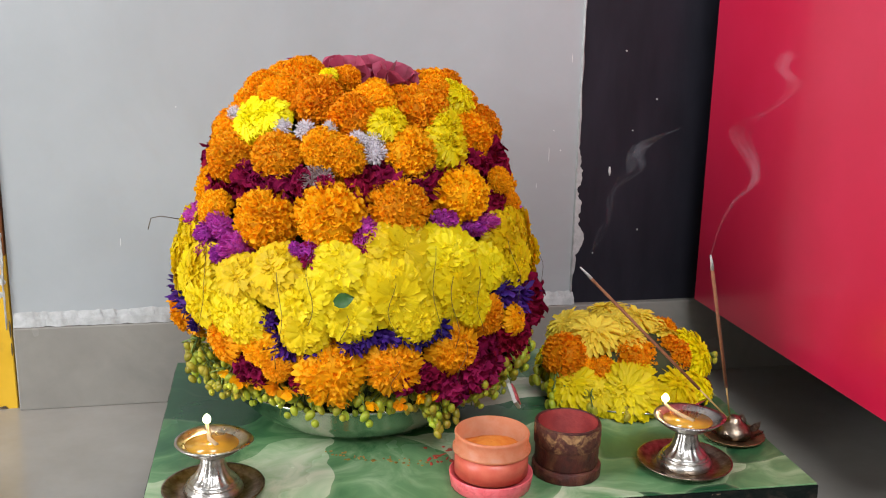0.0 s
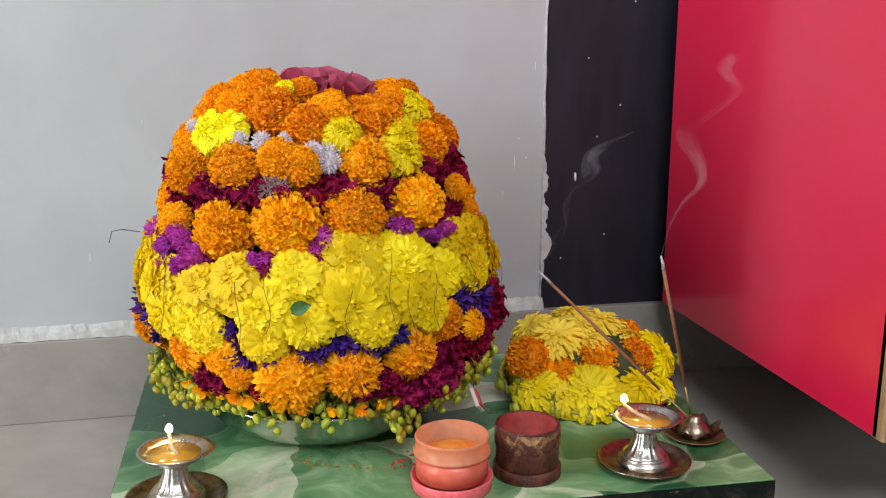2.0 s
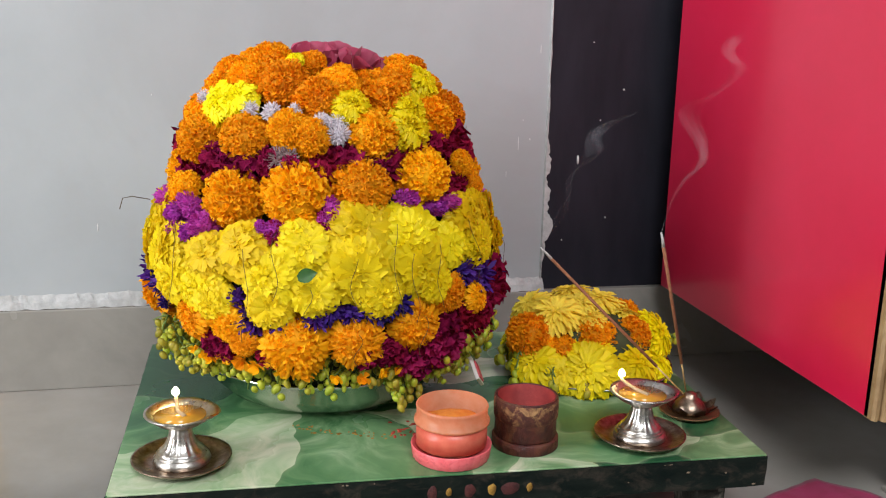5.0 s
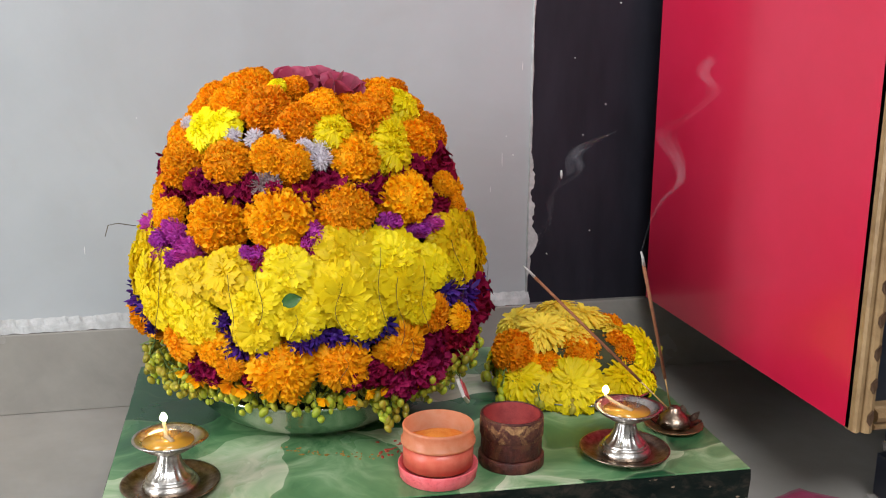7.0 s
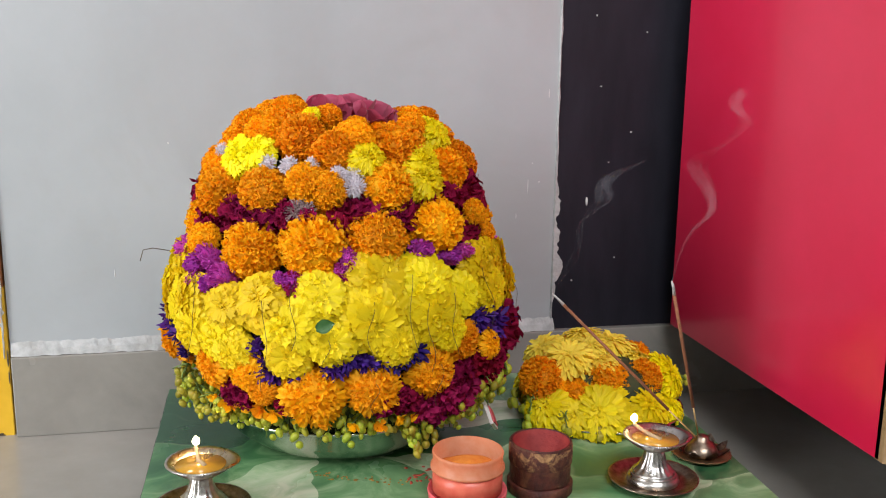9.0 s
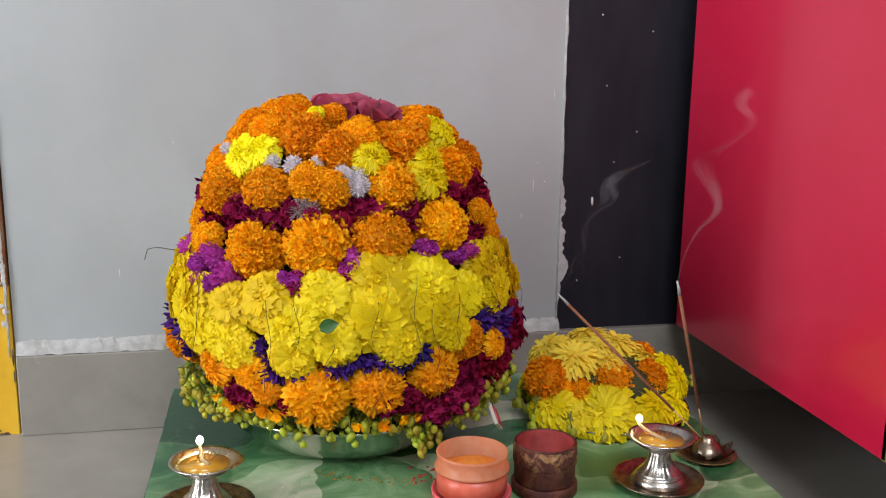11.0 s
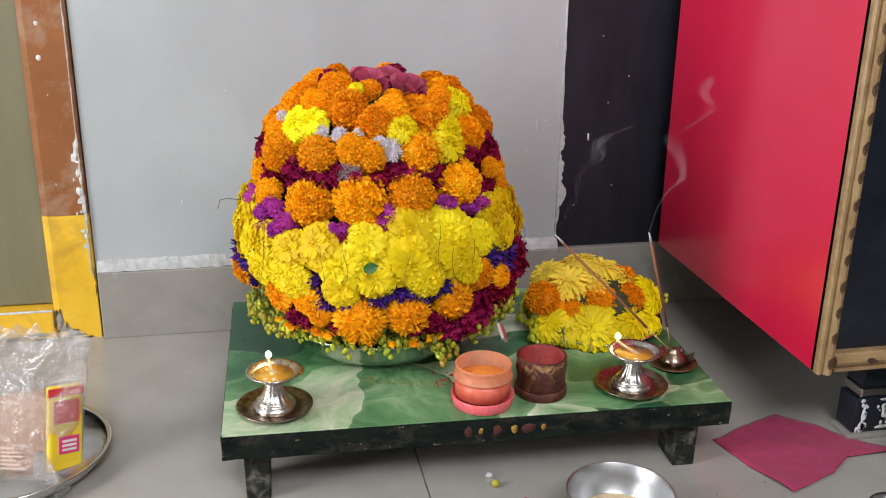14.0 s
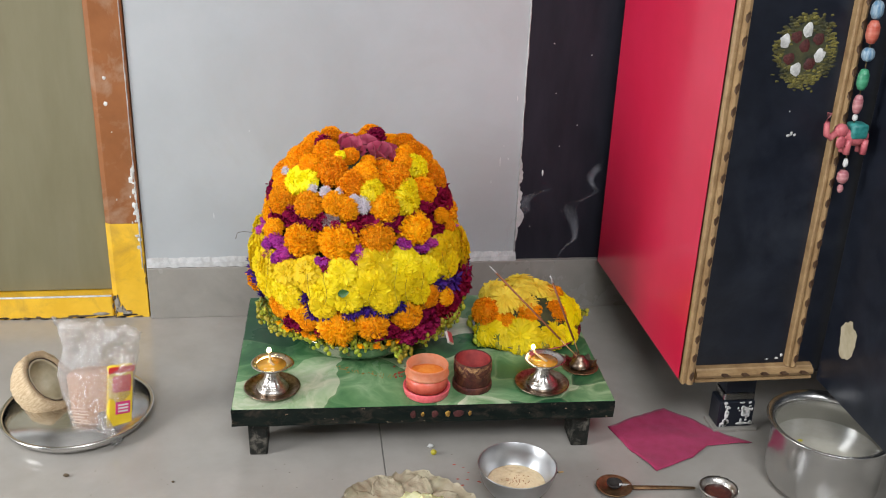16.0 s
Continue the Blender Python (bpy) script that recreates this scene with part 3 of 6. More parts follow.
bm = bmesh.new()
rng = random.Random(12)
for x, z, a, b in ((0.405, 0.30, 0.0005, 0.010), (0.42, 0.305, 0.0012, 0.0012), (0.39, 0.26, 0.0005, 0.004), (-0.12, 0.2, 0.0006, 0.006), (0.43, 0.42, 0.0005, 0.006), (-0.05, 0.36, 0.001, 0.001), (0.41, 0.33, 0.001, 0.0007)):
    daub(bm, x, z, a, b, WALL_Y, x * 40, 0.0004, 9)
tagged(part("wall_scratch", bm, CEILING), "pale scratches in the wall paint", "scratch", kind="stuff")

# door frame, threshold and closed door


def chamfered_post(x0, x1, z0, z1):
    """An upright of the frame, its inner front edge cut to a slope."""
    bm = bmesh.new()
    outline = ((x0, WALL_Y + 0.11), (x0, WALL_Y + 0.002), (x0 + 0.009, WALL_Y - 0.004), (x1 - 0.001, WALL_Y - 0.004), (x1, WALL_Y - 0.003), (x1, WALL_Y + 0.11))
    low = [bm.verts.new((x, y, z0)) for x, y in outline]
    top = [bm.verts.new((x, y, z1)) for x, y in outline]
    for i in range(6):
        bm.faces.new((low[i], low[(i + 1) % 6], top[(i + 1) % 6], top[i]))
    bm.faces.new(low[::-1])
    bm.faces.new(top)
    return bm


bm = chamfered_post(-0.312, -0.249, 0.189, 2.05)
box(-1.15, -0.312, WALL_Y - 0.004, WALL_Y + 0.11, 1.99, 2.05, 0.002, bm=bm)
box(-1.15, -1.09, WALL_Y - 0.004, WALL_Y + 0.11, 0.0, 1.99, 0.002, bm=bm)
door_frame = part("door_1", bm, BROWN_PAINT, smooth=False)
tagged(door_frame, "closed olive door in a brown frame with yellow painted foot", "door", kind="structure")
part("frame_foot", chamfered_post(-0.3125, -0.2485, 0.0, 0.1885), YELLOW_PAINT, door_frame, "chipped yellow painted frame foot", False)
part("threshold", box(-1.09, -0.313, WALL_Y - 0.004, WALL_Y + 0.11, 0.0, 0.046, 0.003), YELLOW_PAINT, door_frame, "yellow painted wooden threshold", False)
part("door_leaf", box(-1.088, -0.314, WALL_Y + 0.02, WALL_Y + 0.055, 0.048, 1.988, 0.002), OLIVE, door_frame, "olive painted door leaf", False)
part("plaster_smear", ragged_edge(-0.2535, 0.1, 1.0, lambda z: 0.0022 + 0.003 * max(0.0, 1 - abs(z - 0.21) / 0.1), WALL_Y - 0.005, 9.0), WHITE_PAINT, door_frame, "white plaster smears", False)
bm = bmesh.new()
rng = random.Random(4)
# Dabs along the foot paint in the dark gap under the threshold, and cracks.
for i in range(70):
    x = rng.uniform(-0.62, -0.252)
    daub(bm, x, rng.uniform(0.0, 0.004) + 0.008 * max(0, noise.noise(Vector((x * 30, 0, 0)))), rng.uniform(0.002, 0.010), rng.uniform(0.001, 0.0022), WALL_Y - 0.0045, i, 0.0007, 9)
for i in range(5):
    daub(bm, -0.309 + rng.gauss(0, 0.003), 0.03 + rng.gauss(0, 0.010), rng.uniform(0.001, 0.002), rng.uniform(0.003, 0.007), WALL_Y - 0.0045, i + 120, 0.0007, 9)
grey = bmesh.new()
for x, z, a, b in ((-0.304, 0.03, 0.005, 0.013), (-0.299, 0.017, 0.009, 0.006), (-0.288, 0.010, 0.009, 0.004), (-0.335, 0.009, 0.014, 0.0035)):
    daub(grey, x, z, a, b, WALL_Y - 0.0045, x * 90, 0.0008, 18)
tagged(part("chipped_patch", grey, BARE_WOOD, door_frame, "grey chipped corner where the paint has broken away"), kind="stuff")
for x, z, a, b in ((-0.309, 0.041, 0.0025, 0.005), (-0.303, 0.044, 0.0015, 0.004), (-0.308, 0.012, 0.002, 0.004), (-0.285, 0.014, 0.006, 0.0012), (-0.296, 0.022, 0.0012, 0.005), (-0.36, 0.006, 0.02, 0.0016), (-0.2495, 0.1, 0.0012, 0.012), (-0.2495, 0.075, 0.001, 0.009)):
    daub(bm, x, z, a, b, WALL_Y - 0.0048, x * 61, 0.0009, 11)
tagged(part("bare_patch_and_gap", bm, SPECK, door_frame, "dark bare patches and cracks, with the shaded gap at the foot painted in"), kind="stuff")
bm = bmesh.new()
rng = random.Random(17)
for i in range(26):
    z = rng.triangular(0.13, 0.34, 0.2)
    daub(bm, -0.2535 - abs(rng.gauss(0, 0.004)), z, rng.uniform(0.001, 0.004), rng.uniform(0.002, 0.008), WALL_Y - 0.004, i + 300, 0.0004 + 0.0004 * rng.random(), 10)
for x, z, a, b in ((-0.29, 0.41, 0.0035, 0.004), (-0.288, 0.455, 0.003, 0.003), (-0.287, 0.235, 0.001, 0.002), (-0.284, 0.36, 0.001, 0.001)):
    daub(bm, x, z, a, b, WALL_Y - 0.004, x * 70, 0.0005)
tagged(part("paint_spot", bm, WHITE_PAINT, door_frame, "pale paint and plaster spots"), kind="stuff")
# White strip stands for the bright reflection along the threshold's upper edge.
part("painted_highlight", box(-1.09, -0.3135, WALL_Y - 0.0046, WALL_Y - 0.001, 0.0435, 0.0466, 0.001), WHITE_PAINT, door_frame, "white strip painted as the highlight on the threshold's upper edge", False)

# ---- the red and black cabinet ----
CAB_X, CAB_Y, CAB_Z = 0.596, 0.702, 0.1155
cabinet = thing("cabinet", pose(CAB_X, CAB_Y, 0), "red sided cabinet with black front framed in gilded moulding", "cabinet")
CAB_TOP = 1.25
part("side_panel", box(0, 0.018, 0.004, 0.449, CAB_Z, CAB_TOP, 0.001), RED, cabinet, "glossy red laminate side panel", False)
part("carcass", box(0.019, 0.9, 0.018, 0.449, CAB_Z + 0.001, CAB_TOP - 0.001), NAVY, cabinet, "black cabinet body", False)
panel = part("front_panel", box(0.0185, 0.205, 0.009, 0.0178, CAB_Z + 0.002, CAB_TOP - 0.002), NAVY, cabinet, "black front panel", False)


def moulding(length, width):
    """A ridged moulding along +z from the origin, its face to -y, of that width along +x."""
    bm = bmesh.new()
    section = ((0, 0.010), (0, -0.001), (0.08, -0.004), (0.2, -0.004), (0.26, -0.0015), (0.34, -0.0015), (0.42, -0.006), (0.6, -0.0075), (0.78, -0.006), (0.86, -0.001), (0.95, 0.0005), (1.0, 0.010))
    n = 2
    rows = [[bm.verts.new((u * width, y, length * i / n)) for u, y in section] for i in range(n + 1)]
    for a, b in zip(rows, rows[1:]):
        for k in range(len(section) - 1):
            bm.faces.new((a[k], a[k + 1], b[k + 1], b[k]))
    bm.faces.new(rows[0][::-1])
    bm.faces.new(rows[-1])
    bmesh.ops.recalc_face_normals(bm, faces=bm.faces)
    return bm


def notches(length, width, pitch):
    bm = bmesh.new()
    for i in range(int(length / pitch)):
        z = pitch * (i + 0.5)
        vs = [bm.verts.new((width * 0.6 + dx, -0.0094 + dy, z + dz)) for dx, dy, dz in
              ((-0.003, 0.002, -0.004), (-0.0008, -0.0004, -0.0075), (0.0028, 0.001, -0.0015), (0.0032, 0.002, 0.005), (0.0008, -0.0004, 0.0075), (-0.0028, 0.001, 0.002))]
        bm.faces.new(vs)
        for a, b in zip(vs, vs[1:] + vs[:1]):
            c = bm.verts.new((a.co.x, 0.004, a.co.z))
            d = bm.verts.new((b.co.x, 0.004, b.co.z))
            bm.faces.new((a, c, d, b))
    return bm


def trim_strip(m, length, width, mirror=False):
    strip = part("moulding", moulding(length, width), GOLD_WOOD, cabinet, "gilded wooden moulding with carved notches", False)
    strip.matrix_basis = m
    carved = part("carving", notches(length, width, 0.031), DARK_WOOD, strip, "dark carved notches", False)
    return strip


trim_strip(pose(0.0, 0.0, CAB_Z), CAB_TOP - CAB_Z, 0.021)
trim_strip(pose(0.162, 0.0, CAB_Z + 0.024), CAB_TOP - CAB_Z - 0.024, 0.0175)
trim_strip(pose(0.205, 0.0, CAB_Z, 0, -90, 0), 0.184, 0.024)

# folk medallion painted on the front panel
medal = new("painted_medallion")
medal.parent = cabinet
part("ground_wash", daub(bmesh.new(), 0.106, 0.612, 0.041, 0.046, 0.0092, 4.0, 0.0004, 40), OLIVE_WASH, medal, "dark olive painted ground")
bm = bmesh.new()
for i in range(420):
    a = random.uniform(0, 2 * math.pi)
    r = random.gauss(0.039, 0.005)
    daub(bm, 0.106 + r * math.cos(a) * 0.95, 0.612 + r * math.sin(a) * 1.08, random.uniform(0.002, 0.005), random.uniform(0.001, 0.0024), 0.009, i, 0.0002 + 0.0003 * random.random(), 9)
part("ring", bm, MUSTARD_PAINT, medal, "mustard yellow brushed ring")
bm = bmesh.new()
for x, z in ((0.0, 0.027), (-0.03, 0.012), (0.022, -0.006), (-0.008, -0.025)):
    daub(bm, 0.106 + x, 0.612 + z, 0.0075, 0.009, 0.0085, x * 99 + z, 0.0006)
part("white_dab", bm, WHITE_PAINT, medal, "white painted dots")
bm = bmesh.new()
for x, z in ((-0.014, 0.018), (-0.001, 0.006), (0.016, 0.016), (-0.02, -0.01), (0.01, -0.018)):
    daub(bm, 0.106 + x, 0.612 + z, 0.008, 0.008, 0.0087, x * 77 + z, 0.0006)
part("red_dab", bm, MAROON_PAINT, medal, "dark red painted dots")
bm = bmesh.new()
for x, z, a, b in ((0.104, 0.496, 0.003, 0.002), (0.108, 0.499, 0.002, 0.003), (0.113, 0.497, 0.002, 0.002), (0.15, 0.147, 0.003, 0.0015), (0.157, 0.152, 0.002, 0.003), (0.135, 0.146, 0.002, 0.0012), (0.1, 0.53, 0.001, 0.001)):
    daub(bm, x, z, a, b, 0.009, x * 55 + z, 0.0006)
tagged(part("chip", bm, WHITE_PAINT, cabinet, "pale chips in the black front"), kind="stuff")

# the open leaf of the cabinet
leaf_door = part("open_door", box(0.212, 0.23, -0.44, -0.006, CAB_Z + 0.002, CAB_TOP - 0.02, 0.001), NAVY, cabinet, "black door leaf standing open", False)
bm = bmesh.new()
rng = random.Random(8)
vs = []
for i in range(22):
    a = 2 * math.pi * i / 22
    r = 1 + 0.28 * noise.noise(Vector((math.cos(a) * 1.6, math.sin(a) * 1.6, 3.0))) + 0.08 * rng.uniform(-1, 1)
    vs.append(bm.verts.new((0.2113, 0.638 - CAB_Y + 0.021 * r * math.cos(a), 0.215 + 0.029 * r * math.sin(a))))
bm.faces.new(vs)
part("scratch_patch", bm, KERNEL, leaf_door, "bare pale patch scraped in the black paint", False)

# foot of the cabinet
foot = new("foot")
foot.parent = cabinet
foot.matrix_basis = pose(0.715 - CAB_X, 0.748 - CAB_Y, 0)
tagged(foot, "black block foot smeared with white paint")
part("base_plate", box(-0.036, 0.036, -0.012, 0.03, 0, 0.006, 0.001), SKIRT, foot, "grey base plate", False)
part("block", box(-0.029, 0.029, -0.006, 0.03, 0.006, 0.052, 0.002), NAVY, foot, "black block", False)
part("collar", box(-0.024, 0.028, -0.004, 0.03, 0.053, 0.066, 0.002), STEEL, foot, "grey metal collar", False)
part("neck", box(-0.022, 0.027, -0.002, 0.03, 0.0665, 0.116, 0.001), NAVY, foot, "dark neck", False)
bm = bmesh.new()
rng = random.Random(6)
for x, z, n, sx, sz in ((-0.017, 0.03, 12, 0.002, 0.011), (0.015, 0.034, 24, 0.006, 0.009), (-0.02, 0.012, 10, 0.004, 0.003), (0.012, 0.012, 6, 0.008, 0.002)):
    daub(bm, x, z, sx * 1.3, sz * 1.1, -0.006, x * 500, 0.0005, 24)
    for i in range(n):
        daub(bm, x + rng.gauss(0, sx), min(0.05, max(0.009, z + rng.gauss(0, sz))), rng.uniform(0.001, 0.004), rng.uniform(0.001, 0.004), -0.006, i + x * 900, 0.0006, 9)
tagged(part("paint_smear", bm, WHITE_PAINT, foot, "white paint smears"), kind="stuff")

# hanging string of beads with a toy elephant
beads = thing("bead_hanging", pose(0.7715, 0.677, 0), "string of painted wooden beads with a pink toy elephant", "ornament")
part("cord", tube([(0, 0, z) for z in (0.43, 0.55, 0.7, 0.9, 1.1, 1.24)], 0.0008, 6), THREAD, beads, "thin dark cord")
part("hook", tube([(0, 0.004, 1.235), (0, -0.002, 1.238), (0, -0.003, 1.245), (0, 0.004, 1.25)], 0.001, 6), STEEL, beads, "small steel hook")


def bead(z, r, h, material, label):
    ob = part("bead", lathe([(0.0015, -h), (r * 0.6, -h * 0.9), (r * 0.95, -h * 0.45), (r, 0), (r * 0.95, h * 0.45), (r * 0.6, h * 0.9), (0.0015, h)], 20), material, beads, label)
    ob.location = (0, 0, z)


for i in range(3):
    z = 0.672 + i * 0.19
    bead(z, 0.008, 0.012, BEAD_BLUE, "blue striped bead")
    bead(z - 0.029 + 0.001, 0.0085, 0.0155, BEAD_ORANGE, "orange bead")
    bead(z - 0.057, 0.0085, 0.009, BEAD_BLUE, "blue striped bead")
    bead(z + 0.125 if i else 0.582, 0.0075, 0.0145, BEAD_GREEN, "green bead")
    bead(z + 0.095 if i else 0.549, 0.0065, 0.013, BEAD_ROSE, "dull rose bead")
bead(0.531, 0.0035, 0.0045, WHITE_PAINT, "small white bead")
bead(0.468, 0.0035, 0.006, WHITE_PAINT, "small white bead")
bead(0.448, 0.0078, 0.0095, BEAD_ROSE, "rose striped round bead")
bead(0.431, 0.004, 0.006, BEAD_ROSE, "small rose drop bead")
bm = ball((0.006, 0, 0.505), (0.019, 0.010, 0.013), 3)
ball((-0.016, 0, 0.513), (0.010, 0.008, 0.010), 2, bm)
tube([(-0.02, 0, 0.512), (-0.03, 0, 0.503), (-0.036, 0, 0.508), (-0.038, 0, 0.522), (-0.037, 0, 0.537)], 0.005, 8, bm, 0.75)
for x, y in ((-0.006, -0.006), (-0.006, 0.006), (0.018, -0.006), (0.018, 0.006)):
    tube([(x, y, 0.502), (x, y, 0.492), (x, y, 0.482)], 0.0045, 8, bm)
ball((-0.018, -0.008, 0.499), (0.007, 0.002, 0.009), 2, bm)
part("toy_elephant", bm, PINK_TOY, beads, "pink painted toy elephant")
part("saddle", box(-0.005, 0.018, -0.0112, 0.0112, 0.503, 0.524, 0.004), TEAL_TOY, beads, "teal patterned saddle cloth")

# ---- the low table ----
TABLE = pose(0.2225, 0.8955, 0.0, 0, 0, -1.8)
TOP_Z = 0.088
table = thing("low_table", TABLE, "low wooden seat board with green marble laminate and black worn edges", "low table")
TW, TD = 0.283, 0.182
bm = box(-TW, TW, -TD, TD, 0.058, TOP_Z - 0.002)
bmesh.ops.subdivide_edges(bm, edges=bm.edges, cuts=26, use_grid_fill=True)
for v in bm.verts:
    edge = max(abs(v.co.x) / TW, abs(v.co.y) / TD)
    if edge > 0.99:
        k = noise.noise(Vector((v.co.x * 25, v.co.y * 25, v.co.z * 60)))
        v.co.x *= 1 - 0.006 * abs(k)
        v.co.y *= 1 - 0.008 * abs(k)
        if v.co.z < 0.06:
            v.co.z += 0.003 * max(0, noise.noise(Vector((v.co.x * 40, v.co.y * 40, 5))))
part("board", bm, BLACK_PAINT, table, "black painted wooden board with chipped edges", False)
part("tabletop", box(-TW + 0.001, TW - 0.001, -TD + 0.001, TD - 0.001, TOP_Z - 0.0018, TOP_Z, 0.0006), MARBLE, table, "glossy green marble laminate sheet", False)
for x, y in ((-0.247, -0.145), (0.238, -0.145), (-0.247, 0.14), (0.238, 0.14)):
    bm = box(x - 0.0145, x + 0.0145, y - 0.024, y + 0.024, 0.0, 0.0585, 0.002)
    for v in bm.verts:
        if v.co.z < 0.03:
            v.co.x += (x - v.co.x) * 0.1
    part("leg", bm, LEG_PAINT, table, "scuffed dark wooden leg", False)
for i, (x, r) in enumerate(((-0.006, 0.003), (0.031, 0.004), (0.064, 0.003))):
    part("ochre_dab", daub(bmesh.new(), x, 0.072, r, r * 1.3, -TD + 0.0005, i * 3.1, 0.0008), OCHRE_PAINT, table, "worn ochre paint dab")
for i, (x, r) in enumerate(((-0.02, 0.005), (0.012, 0.006), (0.047, 0.009))):
    part("maroon_dab", daub(bmesh.new(), x, 0.072, r, 0.0065, -TD + 0.0006, i * 5.3, 0.0006), MAROON_PAINT, table, "worn maroon paint dab")

bm = bmesh.new()
rng = random.Random(21)
for i in range(95):
    x = rng.uniform(-TW, TW)
    z = rng.choice((0.0595, 0.0605, 0.084, rng.uniform(0.06, 0.084)))
    daub(bm, x, z, rng.uniform(0.0006, 0.0035), rng.uniform(0.0004, 0.0011), -TD + 0.001, i, 0.0006, 8)
tagged(part("worn_fleck", bm, WORN_WOOD, table, "bare wood flecks along the worn edge"), kind="stuff")

# spilled powder on the tabletop
bm = bmesh.new()
for i in range(40):
    t = random.random()
    floor_daub(bm, 0.095 + 0.075 * t + random.gauss(0, 0.006), 0.828 - 0.03 * t + random.gauss(0, 0.004), random.uniform(0.0006, 0.002), random.uniform(0.0006, 0.0018), TOP_Z, i, 0.0005, 7)
spill = tagged(part("turmeric_powder", bm, OCHRE_PAINT), "ochre powder spilled on the green tabletop", "powder", kind="stuff")
bm = bmesh.new()
for i in range(16):
    floor_daub(bm, 0.187 + random.gauss(0, 0.010), 0.805 + random.gauss(0, 0.012), random.uniform(0.0015, 0.005), random.uniform(0.001, 0.0022), TOP_Z, i + 90, 0.0005, 7, random.uniform(0, 3))
tagged(part("vermilion_powder", bm, VERMILION), "red powder smeared on the green tabletop", "powder", kind="stuff")

# ---- flowers ----


def petal_mesh(name, count, petal_len, width, base, bend, crinkle, reach, flat, material, core=0.62, point=0.9, jitter=0.12, twist=0.6, seed=1, core_detail=1, lump=0.12):
    """A flower head of unit radius, facing +z: petals all round out to the angle reach, on a small core."""
    rng = random.Random(seed)
    verts, faces = [], []
    for i in range(count):
        u = (i + 0.5) / count
        cosine = 1 - u * (1 - math.cos(reach))
        theta = math.acos(max(-1, min(1, cosine))) + rng.uniform(-0.06, 0.06)
        phi = i * 2.39996 + rng.uniform(-0.15, 0.15)
        d = Vector((math.sin(theta) * math.cos(phi), math.sin(theta) * math.sin(phi), math.cos(theta)))
        side = Vector((-math.sin(phi), math.cos(phi), 0))
        up = d.cross(side)
        a = rng.uniform(-twist, twist)
        side, up = side * math.cos(a) + up * math.sin(a), up * math.cos(a) - side * math.sin(a)
        length = petal_len * (1 + rng.uniform(-jitter, jitter))
        length *= 1 + lump * noise.noise(d * 1.7 + Vector((seed * 3.7, 0, 0))) + 0.5 * lump * noise.noise(d * 4.1 + Vector((0, seed * 2.3, 0)))
        start = base
        phase, curl = rng.uniform(0, 6.28), bend * rng.uniform(0.3, 1.4) * (1 if rng.random() < 0.75 else -0.6)
        w = width * rng.uniform(0.8, 1.25)
        first = len(verts)
        for s, ws in ((0, 0.35), (0.5, 0.8), (0.82, 1.0), (1.0, point)):
            for c in (-1, -0.33, 0.33, 1):
                q = d * (start + (length - start) * s * (1 - 0.06 * c * c)) + up * (curl * s * s) + side * (w * ws * c)
                q += up * (crinkle * s * math.sin(c * 4.2 + phase)) + d * (crinkle * 0.6 * s * math.cos(c * 5.1 + phase))
                q.z *= flat
                verts.append(q)
        for r in range(3):
            for c in range(3):
                k = first + r * 4 + c
                faces.append((k, k + 1, k + 5, k + 4))
    if core:
        bm = ball((0, 0, 0), (core, core, core * flat), core_detail + 1)
        first = len(verts)
        bm.verts.index_update()
        verts += [v.co.copy() for v in bm.verts]
        faces += [tuple(first + v.index for v in f.verts) for f in bm.faces]
        bm.free()
    me = bpy.data.meshes.new(name)
    me.from_pydata([tuple(v) for v in verts], [], faces)
    me.materials.append(material)
    me.polygons.foreach_set("use_smooth", [True] * len(me.polygons))
    return me


def add_ruffle(verts, faces, rng, d, length, base, width, arc, flat, frill=0.22):
    """One curled petal: a flaring half funnel that opens along d."""
    side = d.orthogonal().normalized()
    up = d.cross(side)
    a = rng.uniform(0, 6.28)
    side, up = side * math.cos(a) + up * math.sin(a), up * math.cos(a) - side * math.sin(a)
    p1, p2, p3 = rng.uniform(0, 6.28), rng.uniform(0, 6.28), rng.uniform(0, 6.28)
    w, bend = width * rng.uniform(0.75, 1.3), arc * rng.uniform(0.7, 1.15)
    first = len(verts)
    for s, ws, rise in ((0.0, 0.35, 0.0), (0.55, 0.6, 0.6), (0.88, 0.95, 0.95), (1.0, 1.22, 1.0)):
        for c in range(8):
            k = (c - 3.5) / 3.5
            r = w * ws * (1 + frill * s * math.sin(5.5 * k + p1))
            q = d * (base + (length - base) * rise + frill * 0.22 * s * s * math.sin(7 * k + p2))
            q += side * (r * math.sin(k * bend)) + up * (r * (0.75 - math.cos(k * bend)) + frill * 0.3 * w * s * math.sin(9 * k + p3))
            verts.append(Vector((q.x, q.y, q.z * flat)))
    for row in range(3):
        for c in range(7):
            k = first + row * 8 + c
            faces.append((k, k + 1, k + 9, k + 8))


